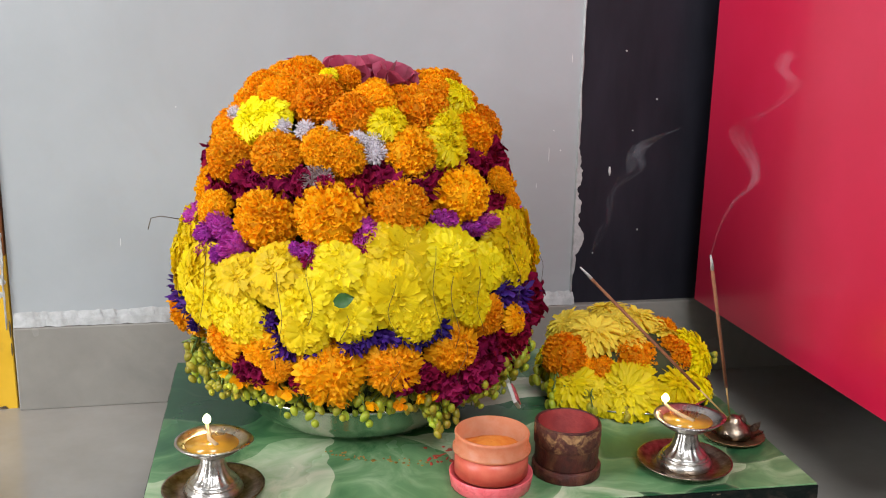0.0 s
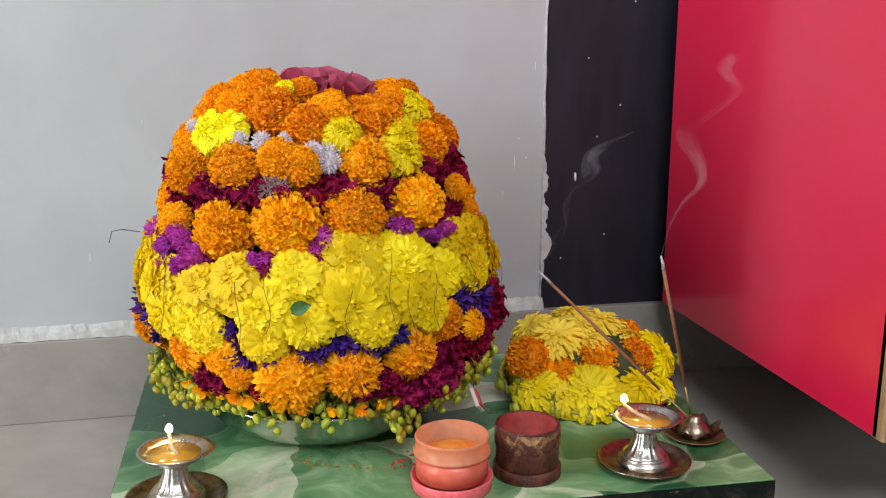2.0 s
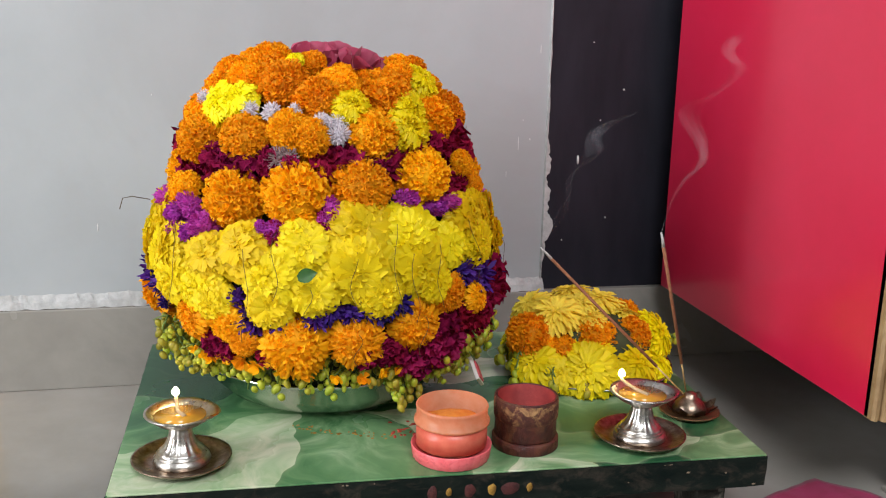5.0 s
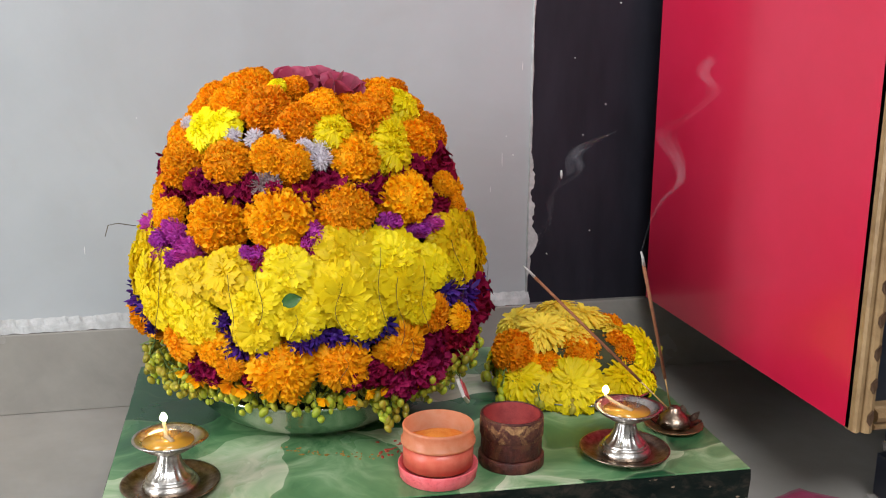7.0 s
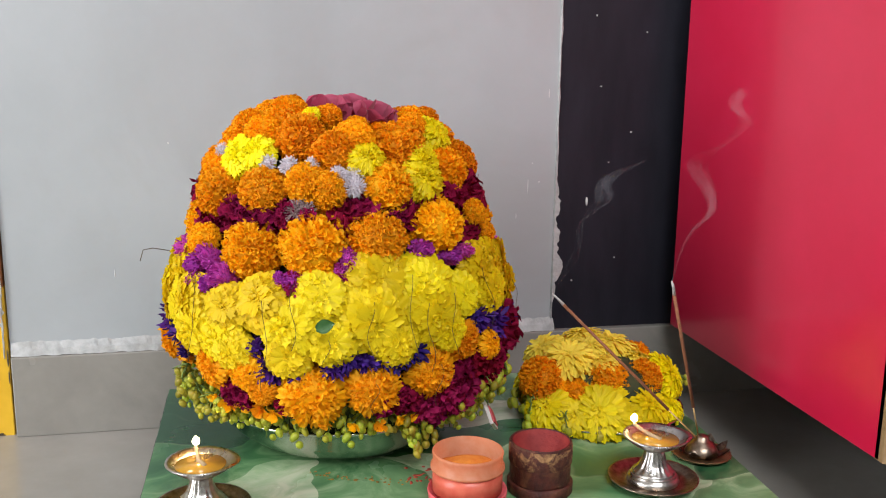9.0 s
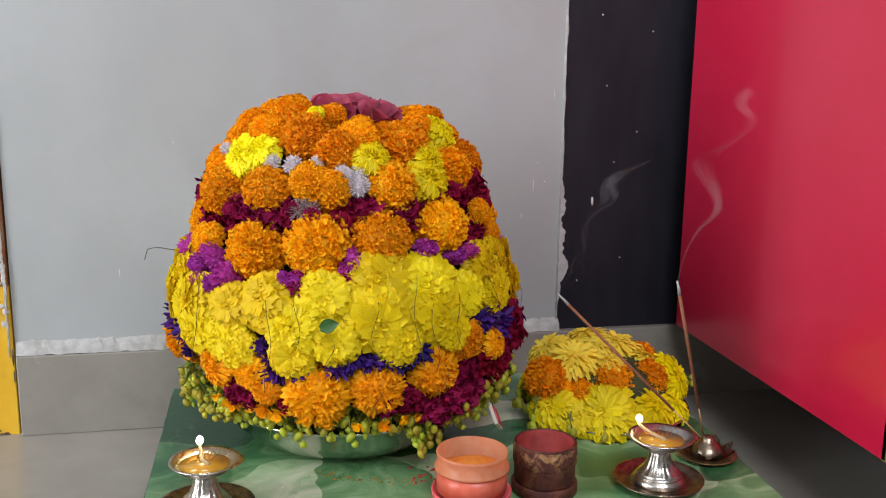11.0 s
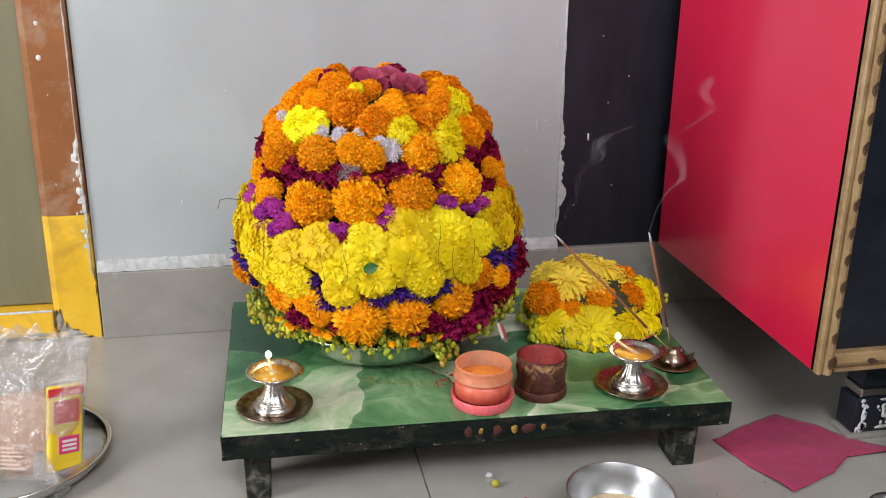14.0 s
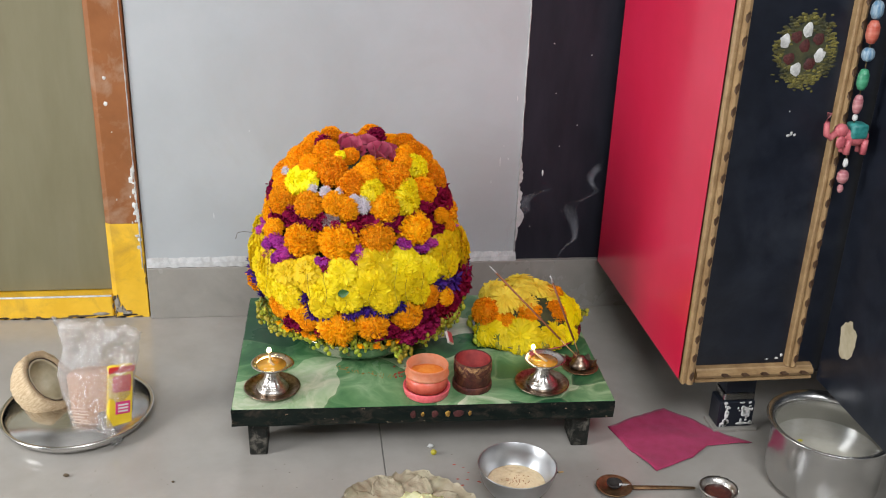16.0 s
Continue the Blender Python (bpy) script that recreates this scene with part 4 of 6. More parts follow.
def add_ray(verts, faces, rng, theta, phi, inner, outer, width, flat, tip=0.8, notch=0.05, lift=0.1):
    """One broad petal that lies outward over the dome from the angle inner to outer."""
    side = Vector((-math.sin(phi), math.cos(phi), 0))
    k1, k2 = rng.uniform(0, 6.28), rng.uniform(0, 6.28)
    w, rise = width * rng.uniform(0.8, 1.2), lift * rng.uniform(0.2, 1.6)
    lean = rng.uniform(-0.12, 0.12)
    first = len(verts)
    for s, ws in ((0.0, 0.35), (0.35, 0.75), (0.7, 1.0), (0.92, 0.9 * tip + 0.1), (1.0, 0.78 * tip)):
        a = inner + (outer - inner) * s
        for c in range(6):
            k = (c - 2.5) / 2.5
            reach = 0.88 + 0.14 * s + rise * s * s - 0.05 * k * k * (1 - s) + notch * 0.8 * s * math.sin(4.5 * k + k1)
            t = a - 0.10 * k * k * s + notch * s * s * math.sin(6 * k + k2)
            d = Vector((math.sin(t) * math.cos(phi), math.sin(t) * math.sin(phi), math.cos(t)))
            q = d * reach + side * (w * ws * k + lean * s * s * width)
            verts.append(Vector((q.x, q.y, q.z * flat)))
    for row in range(4):
        for c in range(5):
            k = first + row * 6 + c
            faces.append((k, k + 1, k + 7, k + 6))


def bloom_mesh(name, material, seed, ruffles, ruffle_reach, width, arc, flat, core, base=0.66, rings=(), ray_width=0.2, tip=0.8, notch=0.05, lift=0.1, lump=0.12, frill=0.22):
    """A double flower head of unit radius facing +z: curled petals in the middle, rings of rays outside."""
    rng = random.Random(seed)
    verts, faces = [], []
    for i in range(ruffles):
        u = (i + 0.5) / ruffles
        theta = math.acos(1 - u * (1 - math.cos(ruffle_reach))) + rng.uniform(-0.05, 0.05)
        phi = i * 2.39996 + rng.uniform(-0.2, 0.2)
        d = Vector((math.sin(theta) * math.cos(phi), math.sin(theta) * math.sin(phi), math.cos(theta)))
        length = 1 + rng.uniform(-0.05, 0.05) + lump * noise.noise(d * 1.7 + Vector((seed * 3.7, 0, 0))) + 0.5 * lump * noise.noise(d * 4.1 + Vector((0, seed * 2.3, 0)))
        add_ruffle(verts, faces, rng, d, length, base, width, arc, flat, frill)
    for theta, n in rings:
        start = rng.uniform(0, 6.28)
        for i in range(n):
            phi = start + 2 * math.pi * (i + rng.uniform(-0.25, 0.25)) / n
            t = theta + rng.uniform(-0.1, 0.1)
            add_ray(verts, faces, rng, t, phi, max(0.05, t - 0.6), t + 0.12, ray_width, flat, tip, notch, lift)
    bm = ball((0, 0, 0), (core, core, core * flat), 3)
    first = len(verts)
    bm.verts.index_update()
    verts += [v.co.copy() for v in bm.verts]
    faces += [tuple(first + v.index for v in f.verts) for f in bm.faces]
    bm.free()
    me = bpy.data.meshes.new(name)
    me.from_pydata([tuple(v) for v in verts], [], faces)
    me.materials.append(material)
    me.polygons.foreach_set("use_smooth", [True] * len(me.polygons))
    return me


def marigold_set(name, material, n=4, count=350):
    return [bloom_mesh(name, material, 10 + i, count, 2.25, 0.088, 2.7, 0.9, 0.86, 0.66, lump=0.16, frill=0.17) for i in range(n)]


MARIGOLD = marigold_set("marigold", ORANGE_FLOWER)
MARIGOLD_DEEP = marigold_set("marigold_deep", DEEP_ORANGE)
MARIGOLD_SAFFRON = [bloom_mesh("marigold_saffron", SAFFRON, 20 + i, 150, 1.75, 0.115, 2.3, 0.75, 0.8, 0.6, ((1.45, 18), (1.75, 20)), 0.17, 1.1, 0.08, 0.16, 0.25, 0.26) for i in range(3)]
YELLOWS = [bloom_mesh("yellow_marigold", YELLOW_FLOWER, 30 + i, 64, 0.95, 0.12, 2.1, 0.72, 0.76, 0.6, ((0.55, 9), (0.8, 13), (1.05, 16), (1.3, 18), (1.55, 19), (1.8, 19)), 0.22, 1.15, 0.055, 0.12, 0.2) for i in range(4)]
LEMONS = [bloom_mesh("lemon_marigold", LEMON, 40 + i, 90, 1.3, 0.125, 2.2, 0.85, 0.78, 0.6, ((1.0, 17), (1.3, 20), (1.6, 22), (1.85, 22)), 0.22, 1.1, 0.09, 0.12, 0.3, 0.26) for i in range(3)]
CHRYSANTHEMUM = [bloom_mesh("chrysanthemum", BUTTER, 50 + i, 24, 0.4, 0.08, 1.6, 0.6, 0.72, 0.6, ((0.4, 11), (0.65, 15), (0.9, 19), (1.15, 22), (1.4, 24), (1.65, 24)), 0.125, 0.8, 0.02, 0.24, 0.15) for i in range(2)]
MUM = [bloom_mesh("yellow_mum", LEMON, 55 + i, 36, 0.6, 0.10, 1.9, 0.7, 0.74, 0.6, ((0.5, 12), (0.75, 16), (1.0, 20), (1.25, 22), (1.5, 24), (1.75, 24)), 0.14, 1.0, 0.04, 0.16, 0.2) for i in range(2)]
COCKSCOMB = [bloom_mesh("cockscomb", MAROON, 60 + i, 34, 2.3, 0.27, 2.5, 0.9, 0.72, 0.5, lump=0.25, frill=0.3) for i in range(4)]
MAGENTA_BLOOM = [petal_mesh("magenta_bloom", 40, 1.1, 0.3, 0.2, 0.3, 0.15, 2.0, 0.8, MAGENTA, seed=65 + i, jitter=0.25, twist=1.5) for i in range(2)]
SPIKE = [petal_mesh("violet_bloom", 170, 1.0, 0.11, 0.6, 0.16, 0.03, 2.4, 1.5, VIOLET, seed=70 + i, jitter=0.1, point=0.4, core=0.72, twist=0.5) for i in range(3)]
STAR = [petal_mesh("indigo_bloom", 46, 1.15, 0.16, 0.1, 0.25, 0.06, 2.0, 0.9, INDIGO, seed=80 + i, jitter=0.3, point=0.35, core=0.45, twist=1.0) for i in range(3)]
PUFF = [petal_mesh("pale_bloom", 140, 1.1, 0.07, 0.2, 0.1, 0.02, 2.2, 0.95, PALE, seed=90 + i, jitter=0.15, point=0.3, core=0.6, twist=0.6) for i in range(2)]
SEEDS = [petal_mesh("seed_head", 110, 1.1, 0.07, 0.5, 0.1, 0.03, 2.2, 0.9, SEEDY, seed=95, jitter=0.3, point=1.2, core=0.6)]

# the flower stack: outer radius by height
STACK = (0.13, 0.94)
PROFILE_Z = (0.08, 0.12, 0.155, 0.18, 0.21, 0.25, 0.285, 0.31, 0.35, 0.385, 0.41, 0.43, 0.436)
PROFILE_R = (0.13, 0.145, 0.165, 0.172, 0.176, 0.174, 0.163, 0.152, 0.144, 0.12, 0.098, 0.06, 0.0)


def stack_radius(z):
    return float(np.interp(z, PROFILE_Z, PROFILE_R))


stack = thing("flower_stack", pose(STACK[0], STACK[1], TOP_Z), "tall domed stack of marigolds, cockscombs and other fresh flowers in tiers", "flower arrangement")
# Added filler body, dark so that nothing shows through between the flowers.
part("core", lathe([(0.085, 0.012), (0.115, 0.04), (0.135, 0.07), (0.143, 0.12), (0.14, 0.165), (0.125, 0.2), (0.113, 0.25), (0.09, 0.29), (0.062, 0.318), (0.02, 0.328)], 40, wobble=0.05), CORE_FILLER, stack, "dark green filler body added to close the gaps")
FLOWER_RNG = random.Random(5)


def flower_pose(az, z, size, sink, tilt=0.25, centre=STACK, radius=stack_radius):
    """On the stack: azimuth from the camera's side, height, outward by the profile's slope."""
    a = radians(az)
    out = Vector((math.sin(a), -math.cos(a), 0))
    slope = (radius(z - 0.02) - radius(min(z + 0.012, 0.435))) / 0.032
    n = (out + Vector((0, 0, max(-0.5, min(2.2, slope))))).normalized()
    n = (n + Vector([FLOWER_RNG.uniform(-tilt, tilt) for _ in range(3)])).normalized()
    place = out * radius(z) + Vector((0, 0, z - TOP_Z)) - n * size * sink
    turn = n.to_track_quat("Z", "Y") @ Euler((0, 0, FLOWER_RNG.uniform(0, 6.28))).to_quaternion()
    k = size * FLOWER_RNG.uniform(0.97, 1.05)
    return Matrix.LocRotScale(place, turn, (k, k, k * FLOWER_RNG.uniform(0.92, 1.08)))


def tier(name, meshes, rows, sink=0.6, grow=1.0, tilt=0.22):
    for az, z, size in rows:
        share(name, FLOWER_RNG.choice(meshes), stack, flower_pose(az, z, size * grow, sink, tilt))


CROWN_MARIGOLDS = [
    (-79, 0.413, 0.016), (-52, 0.407, 0.016), (-51, 0.424, 0.019), (-30, 0.407, 0.023), (-9, 0.394, 0.021), (0, 0.406, 0.019), (25, 0.396, 0.023), (42, 0.413, 0.013), (73, 0.376, 0.019), (48, 0.372, 0.021)
]
UPPER_MARIGOLDS = [
    (-62, 0.356, 0.022), (-37, 0.361, 0.020), (-20, 0.367, 0.019), (-11, 0.361, 0.017), (12, 0.365, 0.023)
]
CROWN_YELLOWS = [
    (-56, 0.383, 0.018), (-46, 0.388, 0.015), (6, 0.386, 0.016), (29, 0.367, 0.018), (32, 0.381, 0.015), (55, 0.404, 0.017), (-26, 0.422, 0.007)
]
MIDDLE_MARIGOLDS = [
    (-63, 0.307, 0.016), (-39, 0.310, 0.027), (-16, 0.312, 0.030), (8, 0.319, 0.0255), (32, 0.326, 0.026), (55, 0.330, 0.012), (63, 0.308, 0.011)
]
YELLOW_BAND = [
    (-61, 0.256, 0.022), (-56, 0.231, 0.024), (-45, 0.230, 0.024), (-42, 0.258, 0.019), (-31, 0.268, 0.024), (-39, 0.218, 0.018), (-21, 0.248, 0.026), (-21, 0.222, 0.020), (-11, 0.274, 0.023), (-8, 0.235, 0.020), (6, 0.288, 0.028), (4, 0.251, 0.030), (10, 0.232, 0.019), (20, 0.279, 0.027), (23, 0.250, 0.028), (34, 0.264, 0.020), (29, 0.232, 0.017), (48, 0.282, 0.022), (51, 0.260, 0.022), (57, 0.290, 0.016)
]
LOWER_MARIGOLDS = [
    (-50, 0.201, 0.021), (-36, 0.199, 0.019), (-30, 0.184, 0.012), (-14, 0.186, 0.028), (3, 0.189, 0.024), (22, 0.196, 0.022), (35, 0.219, 0.018), (48, 0.209, 0.014)
]
MAROON_UPPER = [
    (-68, 0.317, 0.015), (-52, 0.335, 0.015), (-43, 0.341, 0.013), (-36, 0.341, 0.015), (-26, 0.339, 0.012), (-5, 0.336, 0.016), (1, 0.344, 0.016), (21, 0.346, 0.018), (31, 0.350, 0.013), (42, 0.348, 0.016), (60, 0.348, 0.019), (53, 0.318, 0.015), (14, 0.340, 0.010)
]
MAROON_LOWER = [
    (-43, 0.179, 0.014), (-38, 0.174, 0.011), (-23, 0.175, 0.012), (7, 0.168, 0.017), (13, 0.169, 0.013), (17, 0.176, 0.013), (27, 0.155, 0.015), (34, 0.164, 0.014), (37, 0.190, 0.018), (44, 0.187, 0.016), (71, 0.187, 0.019), (68, 0.173, 0.016), (61, 0.181, 0.014), (27, 0.178, 0.011)
]
VIOLET_SPIKES = [
    (-76, 0.294, 0.011), (-61, 0.285, 0.012), (-57, 0.298, 0.012), (-47, 0.281, 0.014), (-58, 0.272, 0.011), (-51, 0.273, 0.010), (-22, 0.284, 0.010), (-3, 0.302, 0.011), (-5, 0.294, 0.009), (23, 0.306, 0.011), (34, 0.297, 0.011), (41, 0.299, 0.009), (-25, 0.288, 0.007)
]
INDIGO_BLOOMS = [
    (-33, 0.226, 0.008), (-29, 0.208, 0.012), (-26, 0.201, 0.012), (-20, 0.201, 0.011), (-65, 0.199, 0.006), (-8, 0.215, 0.009), (-4, 0.214, 0.011), (1, 0.213, 0.010), (6, 0.212, 0.010), (10, 0.211, 0.010), (15, 0.214, 0.012), (18, 0.222, 0.011), (38, 0.239, 0.013), (46, 0.232, 0.014), (59, 0.225, 0.013), (51, 0.218, 0.010)
]
PALE_BLOOMS = [
    (-75, 0.386, 0.008), (-38, 0.381, 0.009), (-28, 0.380, 0.010), (-18, 0.382, 0.007), (-7, 0.375, 0.009), (-1, 0.365, 0.012), (0, 0.374, 0.010), (-23, 0.344, 0.010), (-19, 0.345, 0.009), (-5, 0.373, 0.007)
]

tier("marigold", MARIGOLD_DEEP, CROWN_MARIGOLDS, 0.5, 1.04)
tier("marigold", MARIGOLD, UPPER_MARIGOLDS, 0.5, 1.03)
tier("marigold", MARIGOLD, MIDDLE_MARIGOLDS, 0.45, 1.0)
tier("marigold", MARIGOLD_SAFFRON, LOWER_MARIGOLDS, 0.5, 0.94)
tier("yellow_marigold", LEMONS, CROWN_YELLOWS, 0.5, 1.05)
tier("yellow_marigold", YELLOWS, YELLOW_BAND, 0.5, 1.0)
tier("cockscomb", COCKSCOMB, MAROON_UPPER, 1.1, 1.15)
tier("cockscomb", COCKSCOMB, MAROON_LOWER, 0.95, 1.1)
tier("violet_bloom", SPIKE, VIOLET_SPIKES, 0.8, 0.95, 0.5)
tier("indigo_bloom", STAR, INDIGO_BLOOMS, 1.0, 1.1, 0.4)
tier("pale_bloom", PUFF, PALE_BLOOMS[:7] + PALE_BLOOMS[9:], 0.6, 0.85)
tier("seed_head", SEEDS, PALE_BLOOMS[7:9], 0.9, 0.95)
tier("magenta_bloom", MAGENTA_BLOOM, [(31, 0.165, 0.014), (28, 0.176, 0.010), (-17, 0.338, 0.006), (-21, 0.282, 0.009), (-5, 0.292, 0.009)], 0.5, 1.2)

# the far side, which repeats the same tiers
for az in range(82, 285, 19):
    tier("marigold", MARIGOLD_DEEP, [(az, 0.398, 0.021), (az + 8, 0.37, 0.021)], 0.85, 1.1)
    tier("cockscomb", COCKSCOMB, [(az - 5, 0.345, 0.018), (az + 5, 0.34, 0.018)], 1.1, 1.2)
    tier("marigold", MARIGOLD, [(az + 4, 0.318, 0.026)], 0.9, 1.05)
for az in range(75, 292, 15):
    tier("yellow_marigold", YELLOWS, [(az, 0.272, 0.026), (az + 7, 0.24, 0.026)], 0.8, 1.1)
    tier("violet_bloom", SPIKE, [(az, 0.297, 0.010)], 1.9, 1.0)
    tier("indigo_bloom", STAR, [(az, 0.216, 0.012), (az + 7, 0.214, 0.012)], 1.0, 1.1)
    if az > 104 and az < 280:
        tier("marigold", MARIGOLD_SAFFRON, [(az, 0.19, 0.022)], 0.6, 1.1)
    if az < 255:
        tier("cockscomb", COCKSCOMB, [(az + 7, 0.175, 0.016)], 0.7, 1.2)
tier("cockscomb", COCKSCOMB, [(66, 0.2, 0.02), (74, 0.21, 0.021), (80, 0.192, 0.022), (86, 0.208, 0.02), (93, 0.195, 0.022), (62, 0.165, 0.018), (54, 0.172, 0.016)], 0.75, 1.1)
tier("magenta_bloom", MAGENTA_BLOOM, [(35, 0.158, 0.015), (40, 0.168, 0.013), (22, 0.158, 0.012)], 0.6, 1.1)
tier("marigold", MARIGOLD_DEEP, [(-110, 0.418, 0.018), (-150, 0.415, 0.018), (165, 0.412, 0.018), (120, 0.412, 0.018), (85, 0.415, 0.016), (60, 0.418, 0.013)], 0.7, 1.1)
tier("cockscomb", COCKSCOMB, [(150, 0.428, 0.016), (-90, 0.43, 0.012)], 1.0, 1.0)
tier("marigold", MARIGOLD_DEEP, [(-60, 0.429, 0.015), (-18, 0.426, 0.013), (-130, 0.43, 0.014)], 0.9, 1.05)
tier("marigold", MARIGOLD_DEEP, [(6, 0.425, 0.012), (30, 0.423, 0.012)], 1.75, 1.0)


def crumpled_petals(seed, count, length, width):
    rng = random.Random(seed)
    bm = bmesh.new()
    for i in range(count):
        a = i * 2.4 + rng.uniform(-0.3, 0.3)
        lean = rng.uniform(0.15, 1.1)
        rows = []
        for s in range(7):
            t = s / 6
            row = []
            for c in range(7):
                k = (c - 3) / 3
                w = width * (0.3 + 0.9 * math.sin(min(1, t * 1.1) * 2.2)) * k
                r = 0.2 * length + length * math.sin(lean * t) * 0.8
                h = length * math.cos(lean * t) * t - 0.18 * length * k * k
                h += 0.06 * length * noise.noise(Vector((k * 2, t * 3, i + seed)))
                row.append(bm.verts.new((r * math.cos(a) - w * math.sin(a), r * math.sin(a) + w * math.cos(a), h)))
            rows.append(row)
        for p, q in zip(rows, rows[1:]):
            for c in range(6):
                bm.faces.new((p[c], p[c + 1], q[c + 1], q[c]))
    return bm


for x, y, z, size, seed, tip in ((-0.012, -0.03, 0.323, 0.024, 3, -0.9), (0.026, -0.04, 0.317, 0.026, 7, 0.5), (0.008, -0.018, 0.325, 0.022, 11, 0.1), (-0.02, -0.005, 0.325, 0.02, 15, -0.4), (0.042, -0.02, 0.314, 0.02, 19, 0.6)):
    rose = part("rose_bloom", crumpled_petals(seed, 9, size, size * 0.55), ROSE, stack, "wilted rose-pink bloom on the crown")
    rose.matrix_basis = pose(x, y, z, 35, 25 * tip, 20)

# green leaf and threads on the yellow band
bm = bmesh.new()
rows = []
for i in range(7):
    t = i / 6
    w = 0.0075 * math.sin(math.pi * min(1, 0.08 + t * 0.95)) ** 0.8
    rows.append([bm.verts.new((-0.013 + 0.028 * t, k * w, 0.003 * abs(k) + 0.002 * math.sin(t * 3))) for k in (-1, 0, 1)])
for p, q in zip(rows, rows[1:]):
    bm.faces.new((p[0], p[1], q[1], q[0]))
    bm.faces.new((p[1], p[2], q[2], q[1]))
leaf = part("leaf", bm, LEAF, stack, "small dark green leaf")
a = radians(-10)
leaf.matrix_basis = Matrix.LocRotScale((0.19 * math.sin(a), -0.19 * math.cos(a), 0.166), Euler((radians(70), radians(-18), a)), (0.6, 0.8, 0.8))
for az, z0, z1 in ((-52, 0.20, 0.285), (-27, 0.19, 0.27), (-19, 0.23, 0.285), (-10, 0.205, 0.24), (2, 0.22, 0.27), (14, 0.215, 0.29), (19, 0.205, 0.265), (27, 0.215, 0.27), (43, 0.23, 0.285), (22, 0.17, 0.21), (3, 0.17, 0.2), (61, 0.235, 0.265)):
    pts = []
    for i in range(8):
        z = z0 + (z1 - z0) * i / 7
        b = radians(az + 1.2 * math.sin(i * 0.9 + az))
        r = stack_radius(z) + 0.009
        pts.append((r * math.sin(b), -r * math.cos(b), z - TOP_Z))
    part("thread", tube(pts, 0.00025, 5), THREAD, stack, "dark tying thread")

# green bud sprays round the foot of the stack


def bud_spray(seed, n, drop):
    rng = random.Random(seed)
    bm = bmesh.new()
    for i in range(n):
        tip = Vector((rng.uniform(-0.017, 0.017), rng.uniform(-0.012, 0.012), rng.uniform(-drop, 0.008)))
        s = rng.uniform(0.0026, 0.0046)
        turn = Euler((rng.uniform(-0.6, 0.6), rng.uniform(-0.6, 0.6), 0)).to_matrix()
        made = bmesh.ops.create_icosphere(bm, subdivisions=2, radius=1)["verts"]
        for v in made:
            v.co = tip + turn @ Vector((v.co.x * s, v.co.y * s, v.co.z * s * 1.5 * (1 - 0.12 * v.co.z)))
    return bm


def stem_spray(seed, n, drop):
    rng = random.Random(seed)
    bm = bmesh.new()
    for i in range(n):
        end = Vector((rng.uniform(-0.018, 0.018), rng.uniform(-0.010, 0.012), rng.uniform(-drop, 0.01)))
        tube([(0, 0.004, 0.012), tuple(end * 0.5 + Vector((rng.uniform(-0.004, 0.004), 0.0, 0.007))), tuple(end)], 0.0007, 5, bm)
    return bm


def mesh_of(name, bm, material):
    me = bpy.data.meshes.new(name)
    bm.to_mesh(me)
    bm.free()
    me.materials.append(material)
    me.polygons.foreach_set("use_smooth", [True] * len(me.polygons))
    return me


SPRAYS = [(mesh_of("bud_spray", bud_spray(i, 13, 0.014), BUD), mesh_of("stem", stem_spray(i, 8, 0.014), STEM)) for i in range(4)]
LONG_SPRAY = (mesh_of("bud_spray", bud_spray(9, 15, 0.03), BUD), mesh_of("stem", stem_spray(9, 14, 0.03), STEM))
SENNA = petal_mesh("senna_petal", 7, 1.0, 0.42, 0.1, 0.3, 0.06, 1.5, 0.8, SAFFRON, seed=3, core=0.25, twist=0.3)


def spray(az, z, scale=1.0, kind=None, out=0.004, parent=stack):
    a = radians(az)
    r = stack_radius(z) + out
    buds, stems = kind or FLOWER_RNG.choice(SPRAYS)
    m = Matrix.LocRotScale((r * math.sin(a), -r * math.cos(a), z - TOP_Z), Euler((FLOWER_RNG.uniform(-0.3, 0.3), FLOWER_RNG.uniform(-0.3, 0.3), a)), (scale,) * 3)
    top = share("bud_spray", buds, parent, m)
    share("stem", stems, top, Matrix())


for az in range(-180, 180, 9):
    spray(az + FLOWER_RNG.uniform(-3, 3), 0.157 + FLOWER_RNG.uniform(-0.006, 0.006), FLOWER_RNG.uniform(0.65, 0.85), None, -0.024)
for az, z, s, out in ((-70, 0.165, 0.9, -0.006), (-62, 0.16, 0.9, -0.006), (-66, 0.178, 0.8, -0.004), (-55, 0.155, 0.85, -0.012), (46, 0.158, 1.0, -0.008), (52, 0.165, 1.0, -0.006), (58, 0.16, 1.0, -0.006),
                      (49, 0.145, 0.9, -0.012), (65, 0.162, 1.0, -0.006), (42, 0.148, 0.9, -0.014), (72, 0.165, 1.0, -0.004), (38, 0.15, 0.8, -0.014), (55, 0.148, 0.9, -0.012)):
    spray(az, z, s, None, out)
for az in range(-52, 40, 9):
    spray(az + FLOWER_RNG.uniform(-2, 2), 0.1515 + FLOWER_RNG.uniform(-0.004, 0.004), FLOWER_RNG.uniform(0.72, 0.95), None, -0.016)
spray(24, 0.138, 0.85, LONG_SPRAY, -0.012)
spray(20, 0.142, 0.7, LONG_SPRAY, -0.018)
